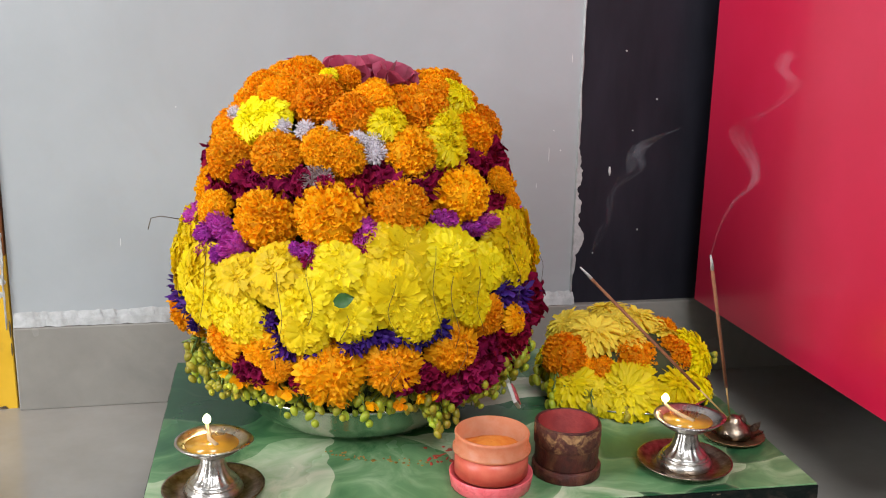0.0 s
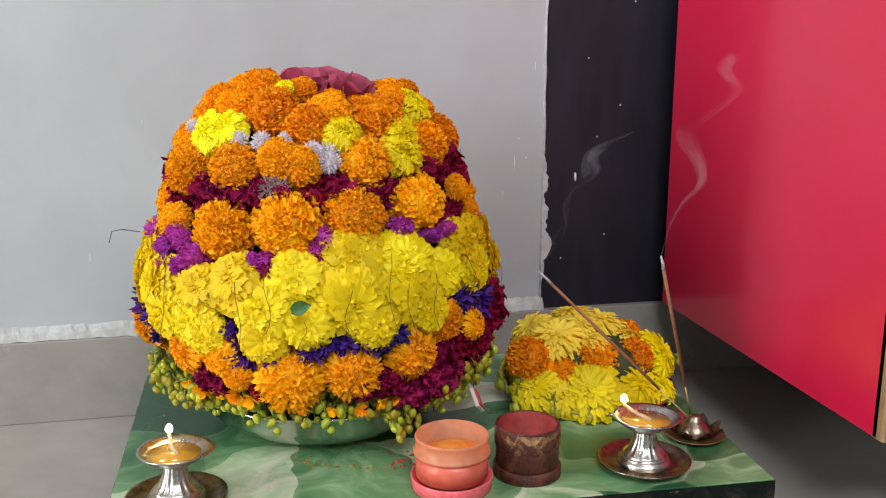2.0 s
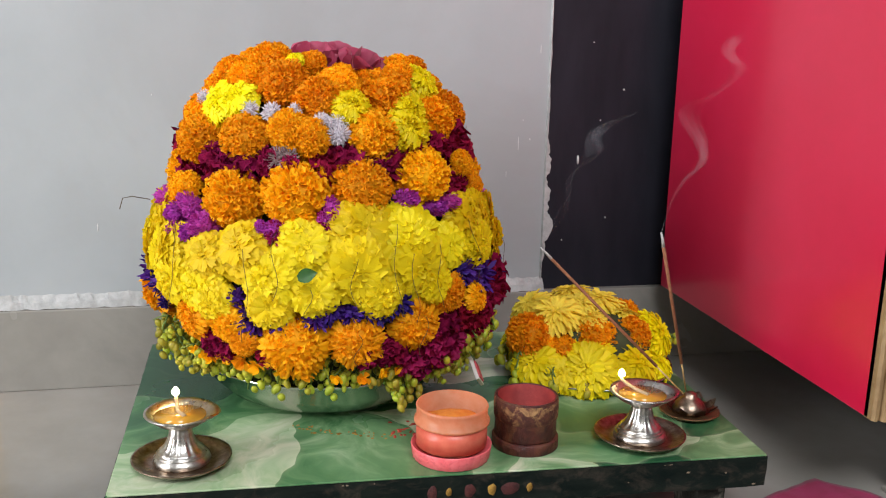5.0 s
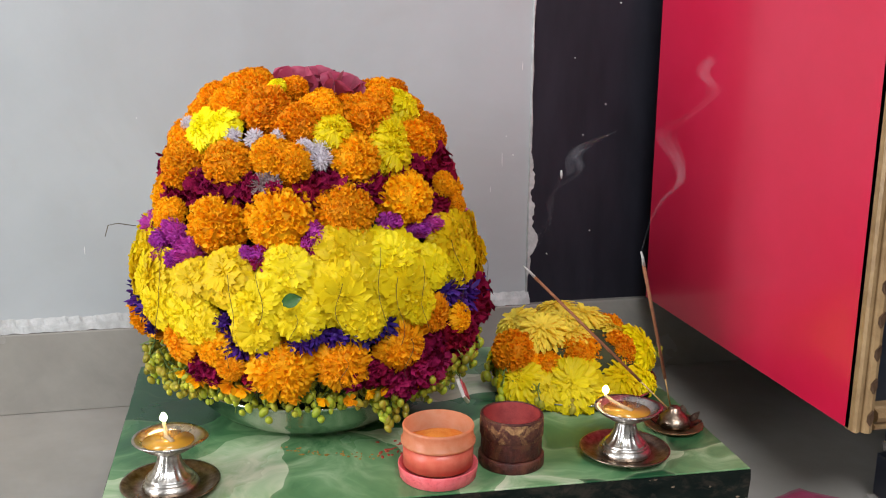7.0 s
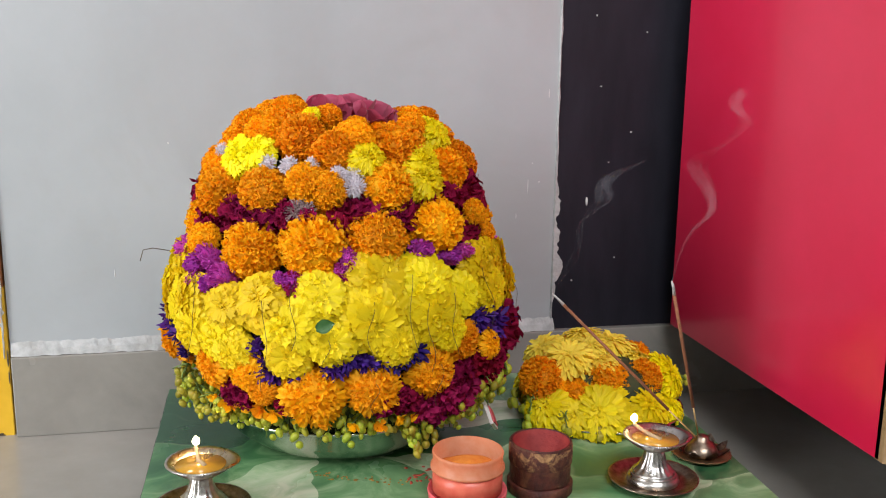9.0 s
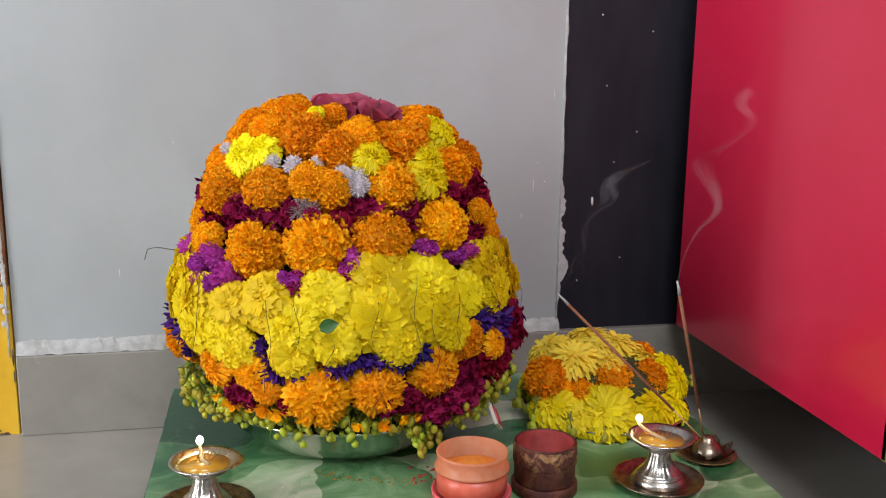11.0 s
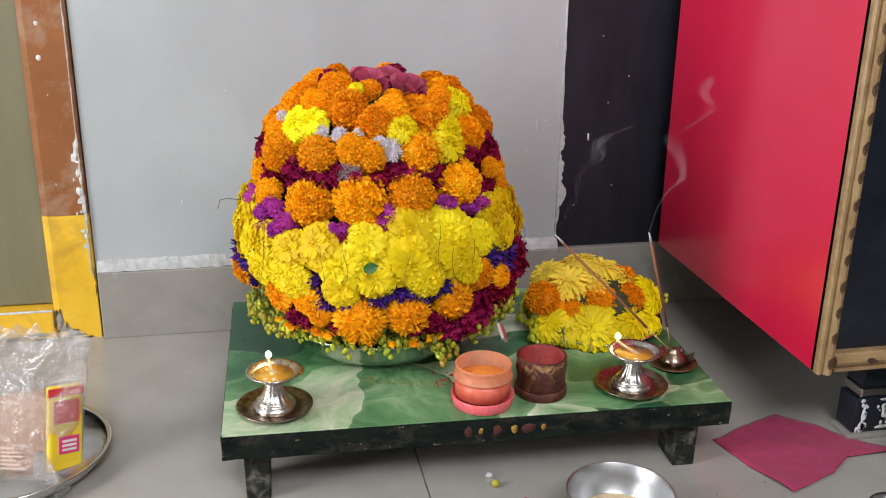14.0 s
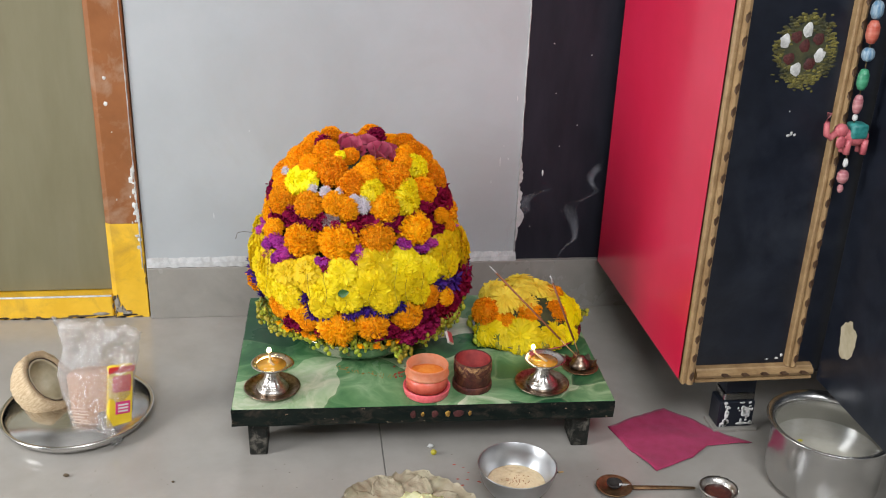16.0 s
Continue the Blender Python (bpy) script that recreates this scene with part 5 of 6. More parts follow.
for az, z, s in ((-38, 0.163, 0.009), (-33, 0.160, 0.010), (-44, 0.163, 0.009), (-3, 0.150, 0.007), (14, 0.152, 0.008), (44, 0.156, 0.008), (-20, 0.155, 0.007), (18, 0.152, 0.007), (-28, 0.158, 0.009), (-12, 0.151, 0.008), (6, 0.151, 0.007), (30, 0.15, 0.008), (-50, 0.163, 0.008)):
    share("senna_bloom", SENNA, stack, flower_pose(az, z, s, 1.0, 0.6))
for i in range(26):
    spray(FLOWER_RNG.uniform(32, 80), FLOWER_RNG.uniform(0.135, 0.165), FLOWER_RNG.uniform(0.6, 0.85), None, FLOWER_RNG.uniform(-0.022, -0.004))
for i in range(10):
    spray(FLOWER_RNG.uniform(-75, -48), FLOWER_RNG.uniform(0.152, 0.175), FLOWER_RNG.uniform(0.55, 0.75), None, FLOWER_RNG.uniform(-0.014, -0.004))
# stray hair-fine stem on the flank
part("stray_stem", tube([(-0.163, -0.05, 0.205), (-0.178, -0.055, 0.209), (-0.186, -0.058, 0.208), (-0.189, -0.058, 0.198)], 0.0004, 5), THREAD, stack, "thin dry stem")

bowl = thing("steel_bowl", pose(STACK[0], STACK[1], TOP_Z), "wide stainless steel bowl under the flower stack", "bowl")
part("shell", lathe([(0.0, 0.0), (0.08, 0.0), (0.087, 0.002), (0.103, 0.010), (0.117, 0.024), (0.124, 0.040), (0.130, 0.043), (0.1305, 0.0455), (0.121, 0.044), (0.113, 0.025), (0.1, 0.0125), (0.083, 0.004), (0.0, 0.003)], 72), STEEL, bowl, "polished steel shell")

card = thing("paper_box", pose(0.262, 0.85, TOP_Z + 0.034, 62, 34, 62), "small red and white paper box tucked under the flowers", "box")
part("face", box(-0.012, 0.008, -0.008, 0.009, 0.0075, 0.009, 0.0004), CARD_RED, card, "red printed face", False)
part("edge", box(-0.014, 0.0125, -0.010, 0.0105, 0.004, 0.0074, 0.0006), CARD_WHITE, card, "white card edge", False)

# ---- plate of loose flowers ----
HEAP = (0.412, 0.935)
plate2 = thing("flower_plate", pose(HEAP[0], HEAP[1], TOP_Z), "small steel plate on the table under loose flowers", "plate")
part("dish", lathe([(0.0, 0.0), (0.06, 0.0), (0.066, 0.002), (0.078, 0.008), (0.092, 0.0105), (0.092, 0.012), (0.077, 0.0095), (0.064, 0.004), (0.0, 0.003)], 56), STEEL, plate2)
heap = thing("flower_heap", pose(HEAP[0], HEAP[1], TOP_Z), "heap of yellow and orange marigolds with pale chrysanthemums", "flower arrangement")
# Same kind of added dark filler, closing the gaps in the heap.
part("core", lathe([(0.05, 0.006), (0.072, 0.02), (0.07, 0.038), (0.055, 0.058), (0.01, 0.07)], 30, wobble=0.1), CORE_FILLER, heap, "dark green filler body added inside the heap")


def heap_tier(name, meshes, rows, lift):
    for az, r, z, size in rows:
        a = radians(az)
        n = Vector((math.sin(a), -math.cos(a), lift)).normalized()
        n = (n + Vector([FLOWER_RNG.uniform(-0.2, 0.2) for _ in range(3)])).normalized()
        place = Vector((r * 0.97 * math.sin(a), -r * math.cos(a), z * 0.8))
        share(name, FLOWER_RNG.choice(meshes), heap, Matrix.LocRotScale(place, n.to_track_quat("Z", "Y"), (size,) * 3))


def heap_flowers(name, meshes, rows):
    """Flowers by the place of their outer face, looking up and away from the middle of the heap."""
    for x, y, z, size in rows:
        n = Vector(((x - HEAP[0]) * 7, (y - HEAP[1]) * 7, 0.55 + (z - 0.12) * 8)).normalized()
        n = (n + Vector([FLOWER_RNG.uniform(-0.3, 0.3) for _ in range(3)])).normalized()
        place = Vector((x - HEAP[0], y - HEAP[1], z - TOP_Z)) - n * size * 0.35
        share(name, FLOWER_RNG.choice(meshes), heap, Matrix.LocRotScale(place, n.to_track_quat("Z", "Y"), (size,) * 3))


heap_flowers("chrysanthemum", CHRYSANTHEMUM, [(0.398, 0.905, 0.156, 0.0185), (0.367, 0.91, 0.163, 0.0228), (0.427, 0.945, 0.164, 0.0228), (0.348, 0.945, 0.162, 0.0190), (0.457, 0.93, 0.150, 0.0181), (0.402, 0.972, 0.166, 0.0205),
                                              (0.398, 0.93, 0.167, 0.0158), (0.44, 0.975, 0.155, 0.0190)])
heap_flowers("marigold", MARIGOLD_DEEP, [(0.327, 0.90, 0.148, 0.0235), (0.366, 0.888, 0.134, 0.0170), (0.406, 0.886, 0.142, 0.0254), (0.453, 0.898, 0.142, 0.0206), (0.345, 0.893, 0.135, 0.0150)])
heap_flowers("yellow_mum", MUM, [(0.337, 0.88, 0.120, 0.0235), (0.386, 0.862, 0.117, 0.0282), (0.443, 0.873, 0.117, 0.0264), (0.482, 0.91, 0.135, 0.0235), (0.361, 0.868, 0.113, 0.0188), (0.418, 0.864, 0.112, 0.0206), (0.472, 0.885, 0.112, 0.0188)])
heap_tier("yellow_mum", MUM, [(105, 0.07, 0.04, 0.026), (140, 0.07, 0.04, 0.026), (180, 0.07, 0.04, 0.026), (220, 0.07, 0.04, 0.026), (250, 0.07, 0.04, 0.026)], 0.7)
heap_tier("marigold", MARIGOLD_DEEP, [(110, 0.05, 0.064, 0.022), (160, 0.05, 0.064, 0.022), (210, 0.05, 0.064, 0.022), (255, 0.05, 0.064, 0.022)], 1.2)
for x, y, z, s in ((-0.078, -0.04, 0.03, 1.2), (-0.06, -0.062, 0.02, 1.0), (-0.07, -0.02, 0.045, 1.0), (-0.03, -0.078, 0.014, 0.8), (0.01, -0.082, 0.012, 0.7), (-0.085, -0.01, 0.03, 1.2), (0.09, 0.0, 0.025, 0.9), (-0.085, -0.055, 0.02, 1.0)):
    b, s2 = FLOWER_RNG.choice(SPRAYS)
    top = share("bud_spray", b, heap, Matrix.LocRotScale((x, y, z), Euler((0, 0, x * 40)), (s,) * 3))
    share("stem", s2, top, Matrix())
bm = bmesh.new()
for i in range(26):
    a = random.uniform(0, 6.28)
    p = Vector((-0.083 + random.uniform(-0.012, 0.012), -0.03 + random.uniform(-0.02, 0.02), 0.045 + random.uniform(-0.015, 0.018)))
    q = Vector((math.cos(a), math.sin(a), random.uniform(-0.4, 0.6))) * 0.014
    tube([tuple(p), tuple(p + q * 0.5 + Vector((0, 0, 0.004))), tuple(p + q)], 0.0008, 5, bm)
part("stem_tangle", bm, STEM, heap, "tangle of thin green stems")

# ---- oil lamps ----


def oil_lamp(x, y, flame_x, spin, label):
    lamp = thing("oil_lamp", pose(x, y, TOP_Z, 0, 0, spin), label, "oil lamp", "pair of lit oil lamps")
    part("saucer", lathe([(0, 0.0), (0.024, 0.0), (0.028, 0.001), (0.036, 0.004), (0.041, 0.0075), (0.0415, 0.0085), (0.040, 0.0085), (0.0345, 0.0055), (0.026, 0.003), (0.024, 0.004), (0.0, 0.004)], 56),
         DARK_SILVER, lamp, "tarnished saucer")
    part("stem", lathe([(0, 0.0042), (0.0235, 0.0042), (0.0242, 0.0055), (0.0232, 0.0085), (0.0212, 0.0102), (0.0206, 0.0108), (0.0212, 0.0116), (0.0203, 0.0124), (0.0192, 0.0128), (0.0196, 0.0137), (0.0180, 0.0148), (0.0140, 0.0185), (0.0110, 0.024), (0.0092, 0.031), (0.0088, 0.035), (0.0, 0.035)], 60,
                        flute=0.045, flutes=15, flute_range=(0.0147, 0.032)), SILVER, lamp, "fluted stem on a stepped foot")
    cup = lathe([(0, 0.0352), (0.009, 0.0352), (0.0115, 0.0365), (0.019, 0.0395), (0.0245, 0.0435), (0.0285, 0.0468), (0.0295, 0.0478), (0.0292, 0.0488), (0.0265, 0.0482), (0.022, 0.045), (0.016, 0.0415), (0.0, 0.04)], 60)
    for v in cup.verts:
        if v.co.z > 0.043:
            k = max(0, v.co.y * -0.2 + v.co.x * 0.98) / 0.03
            v.co.x *= 1 + 0.16 * k ** 5
    part("cup", cup, SILVER, lamp, "shallow lipped cup")
    part("oil", lathe([(0, 0.0401), (0.015, 0.0416), (0.0214, 0.0450), (0.0, 0.0452)], 40), OIL, lamp, "golden oil")
    part("wick", tube([(0.004, -0.004, 0.0450), (-0.002, 0.006, 0.0462), (flame_x * 0.7, 0.014, 0.0495), (flame_x, 0.019, 0.0525), (flame_x, 0.0195, 0.0555)], 0.002, 8, None, 0.7), WICK, lamp, "twisted cotton wick")
    f = part("flame", lathe([(0.0, 0.0), (0.0022, 0.0008), (0.0031, 0.0024), (0.0031, 0.0042), (0.0023, 0.006), (0.0010, 0.0074), (0.0, 0.008)], 16), FLAME, lamp, "small bright flame")
    f.location = (flame_x, 0.0195, 0.0545)
    return lamp


oil_lamp(-0.008, 0.770, -0.004, 0, "lit silver oil lamp on a dark tarnished saucer")
oil_lamp(0.397, 0.753, -0.013, 0, "lit silver oil lamp on a brown stained saucer")

# ---- jars ----
jar = thing("orange_jar", pose(0.22, 0.75, TOP_Z), "open orange plastic jar of powder standing on its pink lid", "jar")
part("lid", lathe([(0, 0), (0.032, 0.0), (0.0332, 0.001), (0.0352, 0.0125), (0.0350, 0.0132), (0.0340, 0.0130), (0.0322, 0.0100), (0.0, 0.0100)], 72, flute=0.012, flutes=30, flute_range=(0.0008, 0.0126)), PINK_LID, jar, "pink ribbed plastic lid")
part("wall", lathe([(0.0, 0.0118), (0.029, 0.0118), (0.0305, 0.013), (0.0305, 0.0285), (0.0305, 0.0325), (0.0328, 0.0335), (0.0328, 0.0355), (0.0308, 0.0365), (0.0308, 0.046), (0.0315, 0.0475), (0.0308, 0.049),
                    (0.0295, 0.049), (0.0292, 0.030), (0.0, 0.030)], 60), ORANGE_JAR, jar, "translucent orange wall with a ring")
bm = lathe([(0.0, 0.0301), (0.0291, 0.0301), (0.028, 0.032), (0.018, 0.036), (0.008, 0.0385), (0.0, 0.039)], 40, wobble=0.12)
part("powder", bm, TURMERIC, jar, "orange powder inside")
part("fill_band", lathe([(0.0309, 0.0135), (0.0309, 0.0325), (0.0306, 0.0325), (0.0306, 0.0135)], 60), RED_JAR, jar, "deeper red where the jar is filled")
jar2 = thing("stained_jar", pose(0.291, 0.763, TOP_Z), "open maroon plastic jar crusted with brown powder", "jar")
part("lid", lathe([(0, 0), (0.029, 0.0), (0.0298, 0.001), (0.0298, 0.0095), (0.029, 0.0105), (0.0, 0.0105)], 60), STAINED_JAR, jar2, "maroon lid under the jar")
part("wall", lathe([(0.0, 0.0107), (0.0272, 0.0107), (0.0276, 0.012), (0.0276, 0.036), (0.0278, 0.0375), (0.0278, 0.0455), (0.0284, 0.0468), (0.0275, 0.0475), (0.0262, 0.0472), (0.0258, 0.014), (0.0, 0.014)], 60, wobble=0.025),
     STAINED_JAR, jar2, "crusted maroon wall")
crust = lathe([(0.0277, 0.0275), (0.0287, 0.029), (0.0288, 0.036), (0.0289, 0.0375), (0.0287, 0.0445), (0.0279, 0.0455)], 60, wobble=0.02)
bmesh.ops.delete(crust, geom=[f for f in crust.faces if len(f.verts) > 4], context="FACES")
part("powder_crust", crust, CRUST, jar2, "tan powder caked below the rim")
part("lining", lathe([(0.0, 0.0145), (0.0256, 0.0146), (0.0258, 0.0468), (0.0252, 0.0468), (0.0248, 0.026), (0.0, 0.024)], 48), STAINED_INNER, jar2, "red dusted inside")

# ---- incense ----
holder = thing("incense_holder", pose(0.470, 0.802, TOP_Z), "lotus shaped silver incense holder on a dark dish", "incense holder")
part("dish", lathe([(0, 0), (0.02, 0), (0.024, 0.001), (0.0285, 0.004), (0.029, 0.005), (0.027, 0.005), (0.02, 0.003), (0, 0.003)], 48, flute=0.02, flutes=24, flute_range=(0.003, 0.006)), BRONZE, holder, "dark fluted dish")
part("dome", lathe([(0, 0.003), (0.016, 0.003), (0.0165, 0.006), (0.014, 0.011), (0.012, 0.0135), (0.008, 0.017), (0.0065, 0.0185), (0.006, 0.021), (0.004, 0.0225), (0.0, 0.023)], 40), DARK_SILVER, holder, "silver dome")
for i in range(8):
    a = 2 * math.pi * i / 8
    bm = bmesh.new()
    rows = []
    for s in range(5):
        t = s / 4
        w = 0.0068 * (0.55 + 0.9 * t) * (1 - t ** 3 * 0.95)
        rows.append([bm.verts.new((0.014 + 0.0135 * t, k * w, 0.004 + 0.009 * t * t + 0.002 * k * k)) for k in (-1, 0, 1)])
    for p, q in zip(rows, rows[1:]):
        bm.faces.new((p[0], p[1], q[1], q[0]))
        bm.faces.new((p[1], p[2], q[2], q[1]))
    bmesh.ops.solidify(bm, geom=bm.faces, thickness=0.0006)
    petal = part("petal", bm, DARK_SILVER, holder)
    petal.rotation_euler = (0, 0, a)


def incense(base, tip, label):
    b, t = Vector(base), Vector(tip)
    st = thing("incense_stick", Matrix.Translation(b), label, "incense stick", "incense sticks")
    d = t - b
    part("stick", tube([(0, 0, 0), tuple(d * 0.22)], 0.0008, 8), BAMBOO, st, "bare bamboo end")
    part("paste", tube([tuple(d * 0.2), tuple(d * 0.6), tuple(d * 0.93)], 0.0015, 10), INCENSE, st, "brown incense coating")
    part("ash_tip", tube([tuple(d * 0.925), tuple(d * 0.96 + Vector((0.0004, 0, 0))), tuple(d)], 0.0016, 8, None, 0.5), ASH, st, "pale grey ash tip")


incense((0.470, 0.812, 0.108), (0.385, 0.715, 0.291), "burning brown incense stick standing upright in its holder")
incense((0.466, 0.806, 0.106), (0.324, 0.845, 0.249), "burning brown incense stick leaning over the flowers")

# thin smoke over the glowing tips


def smoke_look():
    m = bpy.data.materials.new("incense_smoke")
    m.use_nodes = True
    tree = m.node_tree
    p = tree.nodes["Principled BSDF"]
    p.inputs["Base Color"].default_value = (0.75, 0.75, 0.82, 1)
    p.inputs["Roughness"].default_value = 1.0
    p.inputs["Specular IOR Level"].default_value = 0.0
    haze = noise_of(tree, 60, 3, 0.5, 0.5)
    span = tree.nodes.new("ShaderNodeMapRange")
    span.inputs[1].default_value, span.inputs[2].default_value = 0.35, 0.7
    span.inputs[3].default_value, span.inputs[4].default_value = 0.0, 0.055
    tree.links.new(haze.outputs["Fac"], span.inputs[0])
    clear = tree.nodes.new("ShaderNodeBsdfTransparent")
    mixed = tree.nodes.new("ShaderNodeMixShader")
    tree.links.new(span.outputs[0], mixed.inputs[0])
    tree.links.new(clear.outputs[0], mixed.inputs[1])
    tree.links.new(p.outputs[0], mixed.inputs[2])
    tree.links.new(mixed.outputs[0], tree.nodes["Material Output"].inputs[0])
    return m


SMOKE = smoke_look()


def smoke_wisp(tip, seed, drift, height, label, wide=0.008):
    """A curling, widening ribbon of smoke that leaves the tip."""
    bm = bmesh.new()
    for strand in range(3):
        smoke_strand(bm, seed + 0.22 * strand, drift, height, wide)
    ob = tagged(part("smoke_wisp", bm, SMOKE), label, "smoke", "smoke wisps", "stuff")
    ob.location = tip
    ob.visible_shadow = False


def smoke_strand(bm, seed, drift, height, wide):
    rows = []
    n = 90
    for i in range(n + 1):
        t = i / n
        wander = 0.04 * t ** 0.8
        cx = drift * t + wander * noise.noise(Vector((t * 4.2, seed, 0)))
        cy = wander * noise.noise(Vector((t * 4.2, seed, 5)))
        cz = height * t + 0.012 * t * noise.noise(Vector((t * 4, seed, 9)))
        w = 0.0006 + wide * t * (0.6 + 0.7 * abs(noise.noise(Vector((t * 7, seed, 3)))))
        a = 0.4 + 3.0 * noise.noise(Vector((t * 3, seed, 12)))
        rows.append([bm.verts.new((cx + k * w * math.cos(a), cy + k * w * math.sin(a), cz + 0.3 * w * k * k)) for k in (-1, -0.5, 0, 0.5, 1)])
    for p, q in zip(rows, rows[1:]):
        for k in range(4):
            bm.faces.new((p[k], p[k + 1], q[k + 1], q[k]))


smoke_wisp((0.385, 0.715, 0.291), 2.0, 0.05, 0.16, "thin curl of incense smoke over the upright stick")
smoke_wisp((0.324, 0.845, 0.249), 7.0, 0.06, 0.12, "thin curl of incense smoke over the leaning stick")

# ---- things on the floor, by the door ----
tray = thing("steel_tray", pose(-0.309, 0.857, 0), "round stainless steel plate on the floor", "plate")
part("dish", lathe([(0, 0.002), (0.095, 0.002), (0.104, 0.006), (0.1095, 0.0165), (0.1085, 0.0172), (0.1015, 0.009), (0.094, 0.0045), (0, 0.0045)], 72), STEEL, tray)
part("rim", lathe([(0.1075, 0.0174), (0.1100, 0.0168), (0.1135, 0.0185), (0.1140, 0.0205), (0.1125, 0.0218), (0.1085, 0.0205), (0.1075, 0.0174)], 72), STEEL, tray, "rolled steel rim")

coconut = thing("coconut", pose(-0.360, 0.885, 0.0045, 0, 0, 80), "half coconut with pale fibrous husk on the steel plate", "coconut")


def half_shell(r_out, r_in, rough, seed):
    bm = bmesh.new()
    rings = []
    n, m = 40, 14
    prof = [(r_out, i / (m - 1) * math.pi * 0.56) for i in range(m)] + [(r_in, (m - 1 - i) / (m - 1) * math.pi * 0.56) for i in range(m)]
    for r, th in prof:
        ring = []
        for k in range(n):
            a = 2 * math.pi * k / n
            v = Vector((math.sin(th) * math.cos(a), math.sin(th) * math.sin(a), -math.cos(th)))
            f = 1 + rough * noise.noise(v * 5 + Vector((seed, 0, 0))) + rough * 0.5 * noise.noise(v * 17)
            ring.append(bm.verts.new(v * r * f))
        rings.append(ring)
    for lo, hi in zip(rings, rings[1:]):
        for k in range(n):
            bm.faces.new((lo[k], lo[(k + 1) % n], hi[(k + 1) % n], hi[k]))
    bmesh.ops.remove_doubles(bm, verts=bm.verts, dist=1e-5)
    return bm


TIPPED = pose(0, 0, 0.046, 50, 0, 0)
for nm, ro, ri, rg, mt, lb in (("husk", 0.05, 0.0395, 0.08, HUSK, "pale hairy husk"), ("shell", 0.0392, 0.0372, 0.02, SHELL, "dark hard shell"), ("flesh", 0.0370, 0.034, 0.02, KERNEL, "cream flesh")):
    ob = part(nm, half_shell(ro, ri, rg, 2.0), mt, coconut, lb)
    ob.matrix_basis = TIPPED
bm = bmesh.new()
for i in range(90):
    v = Vector((random.gauss(0, 1), random.gauss(0, 1), -abs(random.gauss(0, 0.8)))).normalized()
    p = v * 0.045
    tube([tuple(p), tuple(p + v * 0.004 + Vector((random.uniform(-.004, .004), random.uniform(-.004, .004), random.uniform(-.004, .004))))], 0.0003, 4, bm)
ob = part("fibre", bm, HUSK, coconut, "loose husk fibres")
ob.matrix_basis = TIPPED

bag = thing("plastic_bag", pose(-0.272, 0.838, 0.005, 0, 0, -8), "clear plastic bag holding a brown block and a yellow packet", "bag")


def fold(x, y, z):
    """Sharp creases: the ridges of folded noise."""
    v = Vector((x, y, z))
    return 0.5 - 2.2 * abs(noise.noise(v)) + 0.4 * noise.noise(v * 2.3)


def bag_skin():
    bm = bmesh.new()
    rings = []
    n = 48
    levels = 22
    for i in range(levels):
        t = i / (levels - 1)
        z = 0.003 + 0.163 * t
        rx = float(np.interp(t, (0, 0.05, 0.3, 0.55, 0.7, 0.85, 1), (0.036, 0.047, 0.053, 0.058, 0.056, 0.058, 0.066)))
        ry = float(np.interp(t, (0, 0.05, 0.3, 0.55, 0.65, 0.8, 1), (0.026, 0.032, 0.035, 0.035, 0.024, 0.013, 0.008)))
        loose = max(0.0, min(1.0, (t - 0.5) / 0.2))
        ring = []
        for k in range(n):
            a = 2 * math.pi * k / n
            ca, sa = math.cos(a), math.sin(a)
            f = 1 + (0.05 + 0.03 * loose) * fold(ca * 2.2, sa * 2.2 + 4, z * 42)
            bow = loose * (0.016 * noise.noise(Vector((ca * 2.6, z * 22, 7))) + 0.007 * fold(ca * 5, z * 60, 3))
            rise = 0.0
            if t > 0.6:
                rise = (t - 0.6) / 0.4 * (0.012 * noise.noise(Vector((ca * 2.2, 1, 2))) - 0.008 * ca + 0.008 * fold(ca * 4, 9, 1))
            ring.append(bm.verts.new((rx * f * ca + 0.012 * loose * t, ry * f * sa + bow, z + rise)))
        rings.append(ring)
    for lo, hi in zip(rings, rings[1:]):
        for k in range(n):
            bm.faces.new((lo[k], lo[(k + 1) % n], hi[(k + 1) % n], hi[k]))
    bm.faces.new(rings[0][::-1])
    return bm


part("film", bag_skin(), FILM, bag, "crinkled clear film", False)
bm = lathe([(0.0, 0.006), (0.038, 0.006), (0.043, 0.012), (0.045, 0.05), (0.044, 0.076), (0.039, 0.083), (0.0, 0.087)], 36, wobble=0.08)
for v in bm.verts:
    v.co.y *= 0.62
part("brown_block", bm, BROWN_SUGAR, bag, "brown crumbly block")
packet = new("packet")
packet.parent = bag
packet.matrix_basis = Matrix.Translation((0.034, -0.025, 0.010)) @ Euler((radians(-6), radians(9), radians(38))).to_matrix().to_4x4() @ Matrix.Diagonal((1.12, 1, 1.1, 1))
part("pouch", box(-0.016, 0.018, -0.005, 0.005, 0.0, 0.088, 0.003), PACKET_YELLOW, packet, "yellow foil pouch", False)
part("print_block", box(-0.011, 0.014, -0.0062, -0.0052, 0.05, 0.074, 0.0004), PACKET_RED, packet, "red printed emblem", False)
part("print_top", box(-0.0165, 0.0185, -0.0062, -0.0052, 0.078, 0.087, 0.0004), PACKET_RED, packet, "red printed top band", False)
part("print_badge", box(-0.006, 0.014, -0.0062, -0.0052, 0.018, 0.036, 0.0004), PACKET_PINK, packet, "pink printed badge", False)
